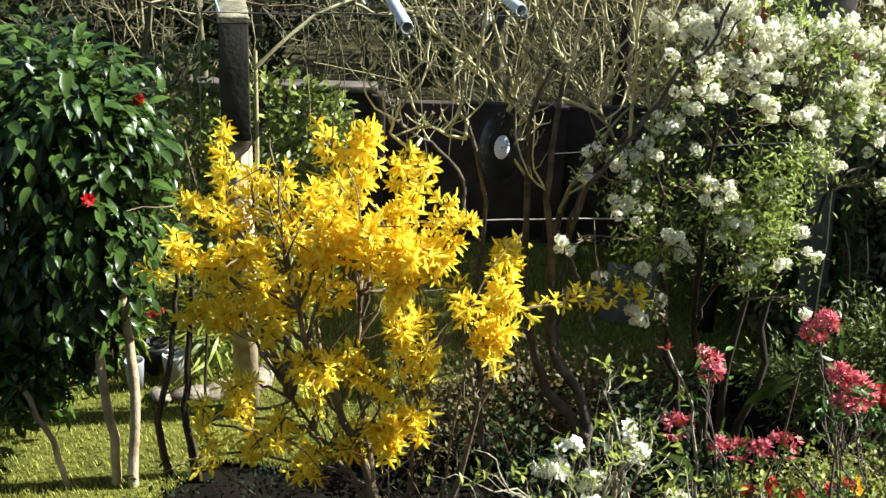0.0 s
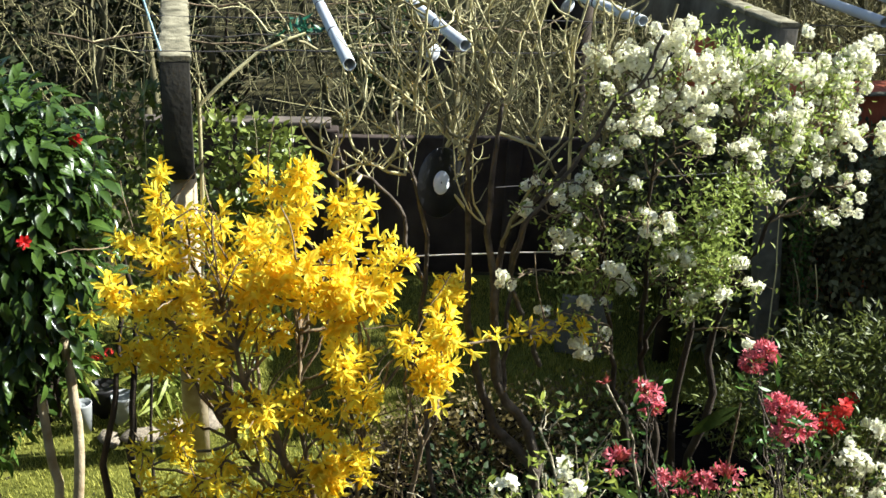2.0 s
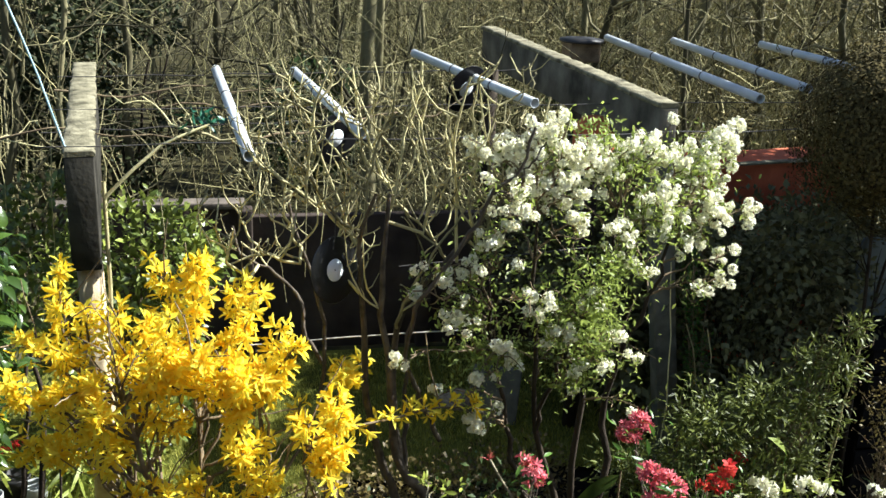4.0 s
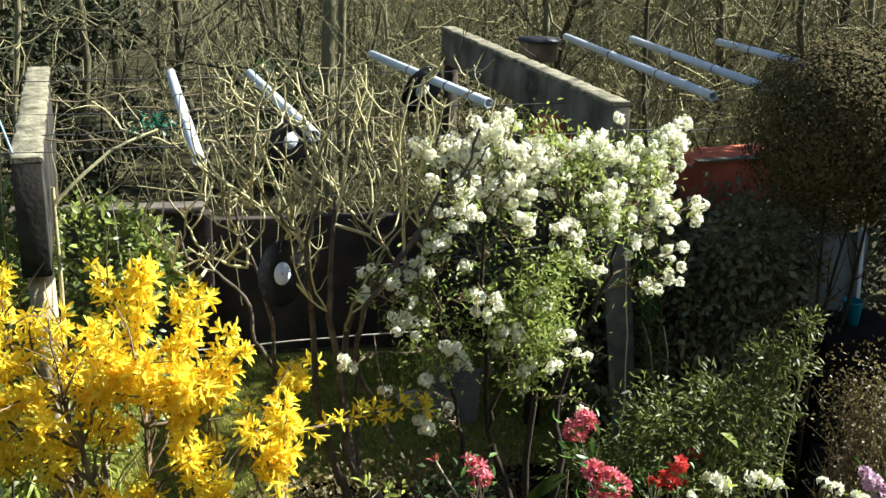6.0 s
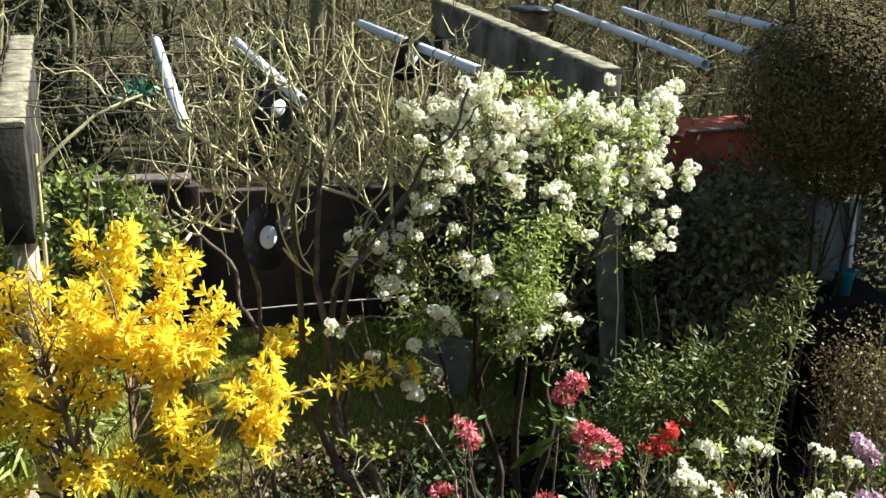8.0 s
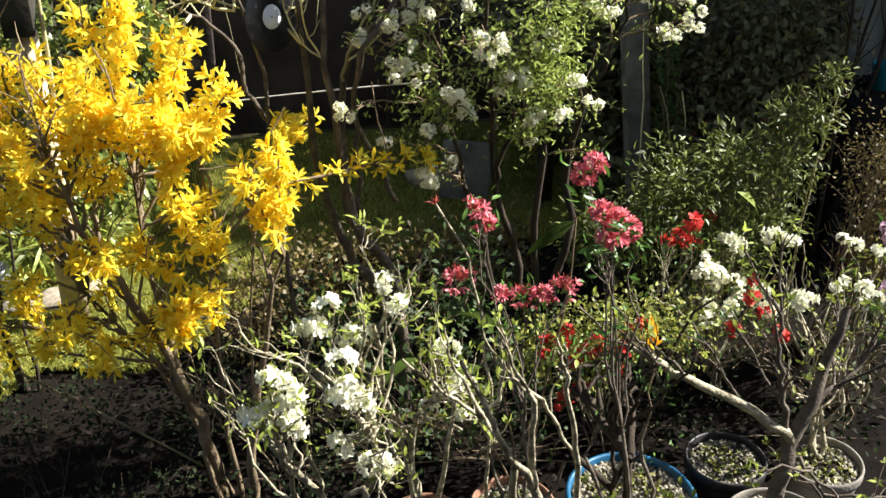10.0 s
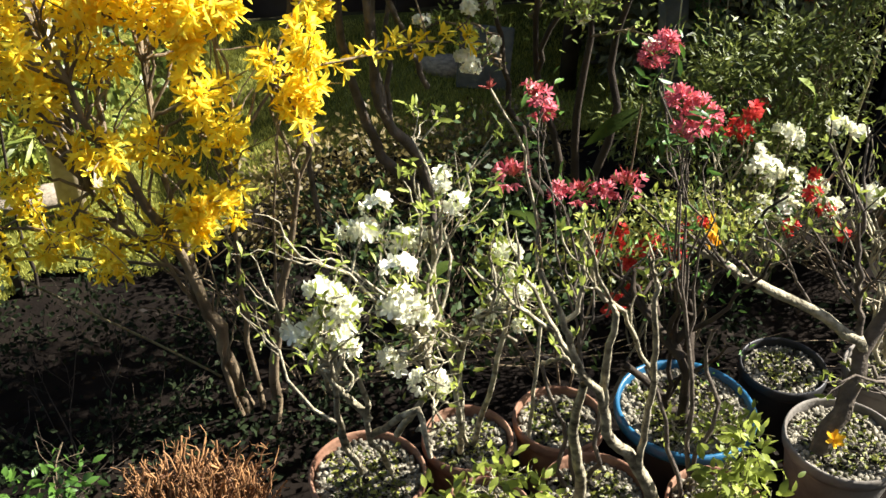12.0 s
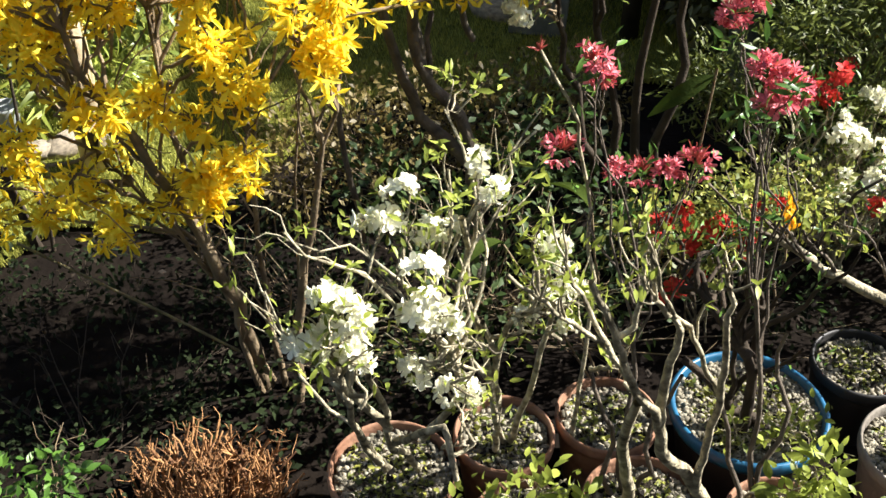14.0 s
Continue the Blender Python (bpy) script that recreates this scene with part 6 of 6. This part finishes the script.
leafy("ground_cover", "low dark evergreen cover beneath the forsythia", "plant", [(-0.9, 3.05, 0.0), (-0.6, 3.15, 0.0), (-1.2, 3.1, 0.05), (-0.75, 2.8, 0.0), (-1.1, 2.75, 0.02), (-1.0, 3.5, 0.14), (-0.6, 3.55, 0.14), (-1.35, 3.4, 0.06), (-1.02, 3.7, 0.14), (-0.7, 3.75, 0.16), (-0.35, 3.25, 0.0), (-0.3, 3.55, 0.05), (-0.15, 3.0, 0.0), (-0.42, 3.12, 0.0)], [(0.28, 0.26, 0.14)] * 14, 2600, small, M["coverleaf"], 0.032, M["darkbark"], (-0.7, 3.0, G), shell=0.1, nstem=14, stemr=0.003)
leafy("bright_foliage", "bright green leafy plant at the edge of the bed", "plant", [(-0.78, 2.55, 0.18), (-0.9, 2.6, 0.25), (-0.72, 2.72, 0.2)], [0.15, 0.17, 0.13], 380, broad, M["midleaf"], 0.042, M["cane"], (-0.85, 2.6, G), shell=0.2, nstem=10, stemr=0.004)
leafy("hedge_cover", "low dark-leaved shrub behind the azaleas", "plant", [(0.45, 3.5, 0.35), (0.75, 3.55, 0.4), (1.1, 3.5, 0.35), (0.6, 3.2, 0.25), (0.95, 3.15, 0.3), (0.3, 3.75, 0.4), (0.9, 3.9, 0.4)], [0.26, 0.28, 0.28, 0.25, 0.25, 0.25, 0.3], 2000, small, M["bedleaf"], 0.045, M["cane"], (0.7, 3.5, G), shell=0.2, nstem=30, stemr=0.004)
leafy("low_azalea", "low leafy azalea with fresh green tips", "plant", [(1.25, 3.1, 0.55), (1.45, 3.15, 0.62), (1.65, 3.2, 0.55), (1.05, 3.05, 0.6), (1.05, 2.98, 0.72), (1.2, 3.0, 0.74), (1.35, 3.05, 0.72), (1.25, 3.0, 0.6)], [0.16, 0.17, 0.18, 0.15, 0.11, 0.12, 0.13, 0.13], 2400, small, M["autumn"], 0.027, M["greybark"], (1.4, 3.3, G), shell=0.2, nstem=12, stemr=0.004)

leafy("bronze_hedge", "low clipped hedge with bronze-edged leaves", "hedge", [(0.25, 4.25, 0.25), (0.5, 4.3, 0.28), (0.75, 4.3, 0.25), (0.0, 4.15, 0.2), (1.0, 4.35, 0.25), (1.25, 4.4, 0.25)], [(0.22, 0.25, 0.28)] * 6, 5000, small, M["bronze"], 0.034, M["cane"], (0.5, 4.3, G), shell=0.3, nstem=30, stemr=0.004)
leafy("bed_cover", "glossy leaves covering the soil, coloured dark for shade", "plant", [(0.1, 3.6, 0.1), (-0.15, 3.75, 0.1), (0.3, 3.2, 0.08), (0.1, 3.0, 0.05), (1.5, 3.5, 0.15), (2.3, 3.1, 0.1), (1.7, 3.25, 0.1)], [(0.3, 0.3, 0.2)] * 7, 2200, small, M["coverleaf"], 0.034, M["cane"], (0.1, 3.4, G), shell=0.2, nstem=20, stemr=0.004)

leafy("pot_seedlings", "small green seedlings spreading over the grit", "plant", [(1.20, 2.55, 0.27), (1.33, 2.52, 0.28), (1.42, 2.56, 0.26)], [(0.10, 0.07, 0.06)] * 3, 130, broad, M["freshleaf"], 0.032, M["greybark"], (1.32, 2.56, 0.16), shell=0.1, nstem=6, stemr=0.0025)

big = thing("broad_leaf_plant", 1.0, 3.0, G, "plant with large broad green leaves", "plant")
bl = mesh("leaf", leaf(0.15, 0.8, 0.5, 0, 8), [M["broadleaf"]])
for p, rz, s in (((0.68, 2.9, 0.62), -50, 0.18), ((0.6, 3.0, 0.66), 120, 0.2), ((0.85, 3.0, 0.75), 20, 0.2)):
    part("leaf", bl, big, "large green leaf", m=Matrix.Translation(Vector(p) - big.location) @ pose(0, 0, 0, 16, 14, rz) @ Matrix.Scale(s, 4))
lone = np.array([(0.91, 2.80, 1.21)]) - np.array([(1.06, 2.83, 1.27)])
part("leaf", mesh("leaf", leaf(0.12, 0.5, 0.35, 0, 8), [M["broadleaf"]]), big, "large pointed green leaf", m=place(np.array([(1.06, 2.83, 1.27)]) - np.array(big.location), turns(lone, np.array([(0.1, -0.55, 0.8)])), np.array([np.linalg.norm(lone) * 1.1]))[0])
st = [crooked((0, 0, 0), np.array(p) - (1.0, 3.0, G), 6, 0.01) for p in ((1.06, 2.83, 1.27), (0.68, 2.9, 0.72), (0.6, 3.0, 0.66), (0.85, 3.0, 0.75))]
limbs_of("stalk", st, [(0.005, 0.003)] * 4, 6, M["cane"], big)
tuft = thing("orange_shoot", 1.45, 3.0, G, "shoot with orange and yellow young leaves", "plant")
tip = bent(np.array([(0, 0, 0), (0.02, -0.03, 0.4), (0.0, -0.05, 0.76)]), 8, 0.006)
part("stem", mesh("stem", [tubes([tip], [(0.006, 0.003)], 6)], [M["cane"]]), tuft)
part("leaves", mesh("leaves", strew(leaf(0.16, 0.3, 0.3, 0, 3), tip[-1] + ball_dirs(26) * (0.025, 0.025, 0.05), turns(ball_dirs(26) * 0.5 + (0, 0, 1), ball_dirs(26)), rng.uniform(0.03, 0.06, 26)), [M["orange"]]), tuft, kind="stuff")
spike = thing("yellow_leaf", 2.14, 3.62, G, "single bright yellow-green leaf on a thin stalk", "leaf")
part("stalk", mesh("stalk", [tubes([crooked((0, 0, 0), (0.0, 0.0, 0.92), 6, 0.01)], [(0.003, 0.002)], 5)], [M["midleaf"]]), spike)
part("blade", mesh("blade", leaf(0.2, 0.3, 0.3, 0, 7), [M["limeleaf"]]), spike, m=pose(0, 0, 0.90, 62, -20, 75) @ Matrix.Scale(0.13, 4))

dry = thing("cut_back_clump", -0.33, 2.70, G, "cut-back clump of dry reddish-brown stems", "plant")
n = 420
a, r_ = rng.uniform(0, 2 * np.pi, n), 0.195 * np.sqrt(rng.uniform(0, 1, n))
dr = [crooked((q * math.cos(t), q * math.sin(t), 0), (q * math.cos(t) * 1.35 + rng.normal(0, 0.035), q * math.sin(t) * 1.3 + rng.normal(0, 0.03), rng.uniform(0.12, 0.25) - 1.6 * q * q), 6, 0.018) for t, q in zip(a, r_)]
part("stem_growth", mesh("stem_growth", [tubes(dr, [(0.0046, 0.0036)] * n, 4)], [M["drystem"]]), dry, kind="stuff")
ds = twigs(dr, 2, 0.07, 1.4, 0.2, 0.5, 4, 0.012)
part("side_growth", mesh("side_growth", [tubes(ds, [(0.002, 0.0012)] * len(ds), 3)], [M["drystem"]]), dry, kind="stuff")
cable("garden_cane", crooked((-0.79, 3.20, 0.65), (-0.21, 3.22, 0.12), 6, 0.003), 0.0045, M["paletwig"], "thin pale bamboo cane leaning into the bed", "cane", sides=7)

# ---- far corner of the lawn ----
for i, (x, y, s) in enumerate(((-1.12, 4.75, 0.10), (-0.98, 4.80, 0.12), (-0.80, 4.9, 0.1), (-1.28, 4.72, 0.07), (1.2, 5.85, 0.16), (1.4, 6.0, 0.14))):
    ob = new("edging_stone", mesh("edging_stone", pebble(40 + i, 0.12), [M["stone"]], True))
    ob.matrix_world = pose(x, y, G + 0.06, 0, 0, 40 * i) @ Matrix.Diagonal((s * 1.3, s, s * 0.8, 1))
    tagged(ob, "pale rough edging stone on the lawn", "stone", "edging stones")
for x, y, r, k, label in ((-1.24, 4.92, 0.062, "palepot", "small white plant pot on the lawn edge"), (-1.43, 4.85, 0.05, "palepot", "small pale blue-white pot"), (-1.36, 5.02, 0.08, "blackpot", "small black plant pot")):
    ob = new("small_pot", mesh("small_pot", [lathe([(0, 0), (r * 0.75, 0), (r, 0.16), (r, 0.17), (r * 0.88, 0.17), (r * 0.85, 0.15), (0, 0.145)], 22)], [M[k]], True))
    ob.location = (x, y, G + 0.03)
    tagged(ob, label, "plant pot", "small pots on the lawn")
leafy("bulb_leaves", "clump of narrow green bulb leaves", "plant", [(-1.05, 5.05, 0.15), (-0.8, 5.1, 0.12), (-1.55, 5.1, 0.2)], [0.2, 0.18, 0.2], 420, leaf(0.06, 0.1, 0.4, 0, 4), M["freshleaf"], 0.15, M["midleaf"], (-1.1, 5.1, G), shell=0.2, nstem=6, stemr=0.004)
ob = thing("orange_flowers", -1.42, 5.1, G, "small orange garden flowers", "flower")
limbs_of("stalk", [crooked((0.03 * i, 0, 0), (0.04 * i - 0.03, 0, 0.28 + 0.02 * i), 4, 0.01) for i in range(4)], [(0.003, 0.002)] * 4, 4, M["midleaf"], ob)
for i in range(4):
    part("flower", red_heads[i % 3], ob, m=pose(0.04 * i - 0.03, 0, 0.29 + 0.02 * i) @ Matrix.Scale(0.028, 4))

primrose = thing("orange_flower", 1.71, 2.42, 0.16, "small orange-yellow flower in the grey pot", "flower")
part("stalk", mesh("stalk", [tubes([crooked((0, 0, 0), (-0.02, -0.02, 0.09), 4, 0.004)], [(0.003, 0.002)], 5)], [M["midleaf"]]), primrose)
part("bloom", mesh("bloom", petals(6, 0.25, 0.7, 0, 0, 0.2) + [(np.array(v) * 0.7, f, 0) for v, f, k in petals(5, 0.25, 1.1, 0, 0, 0.2, 0.5)], [M["orange"]]), primrose, "orange-yellow bloom", m=pose(-0.02, -0.02, 0.09, 25, -10, 0) @ Matrix.Scale(0.034, 4))
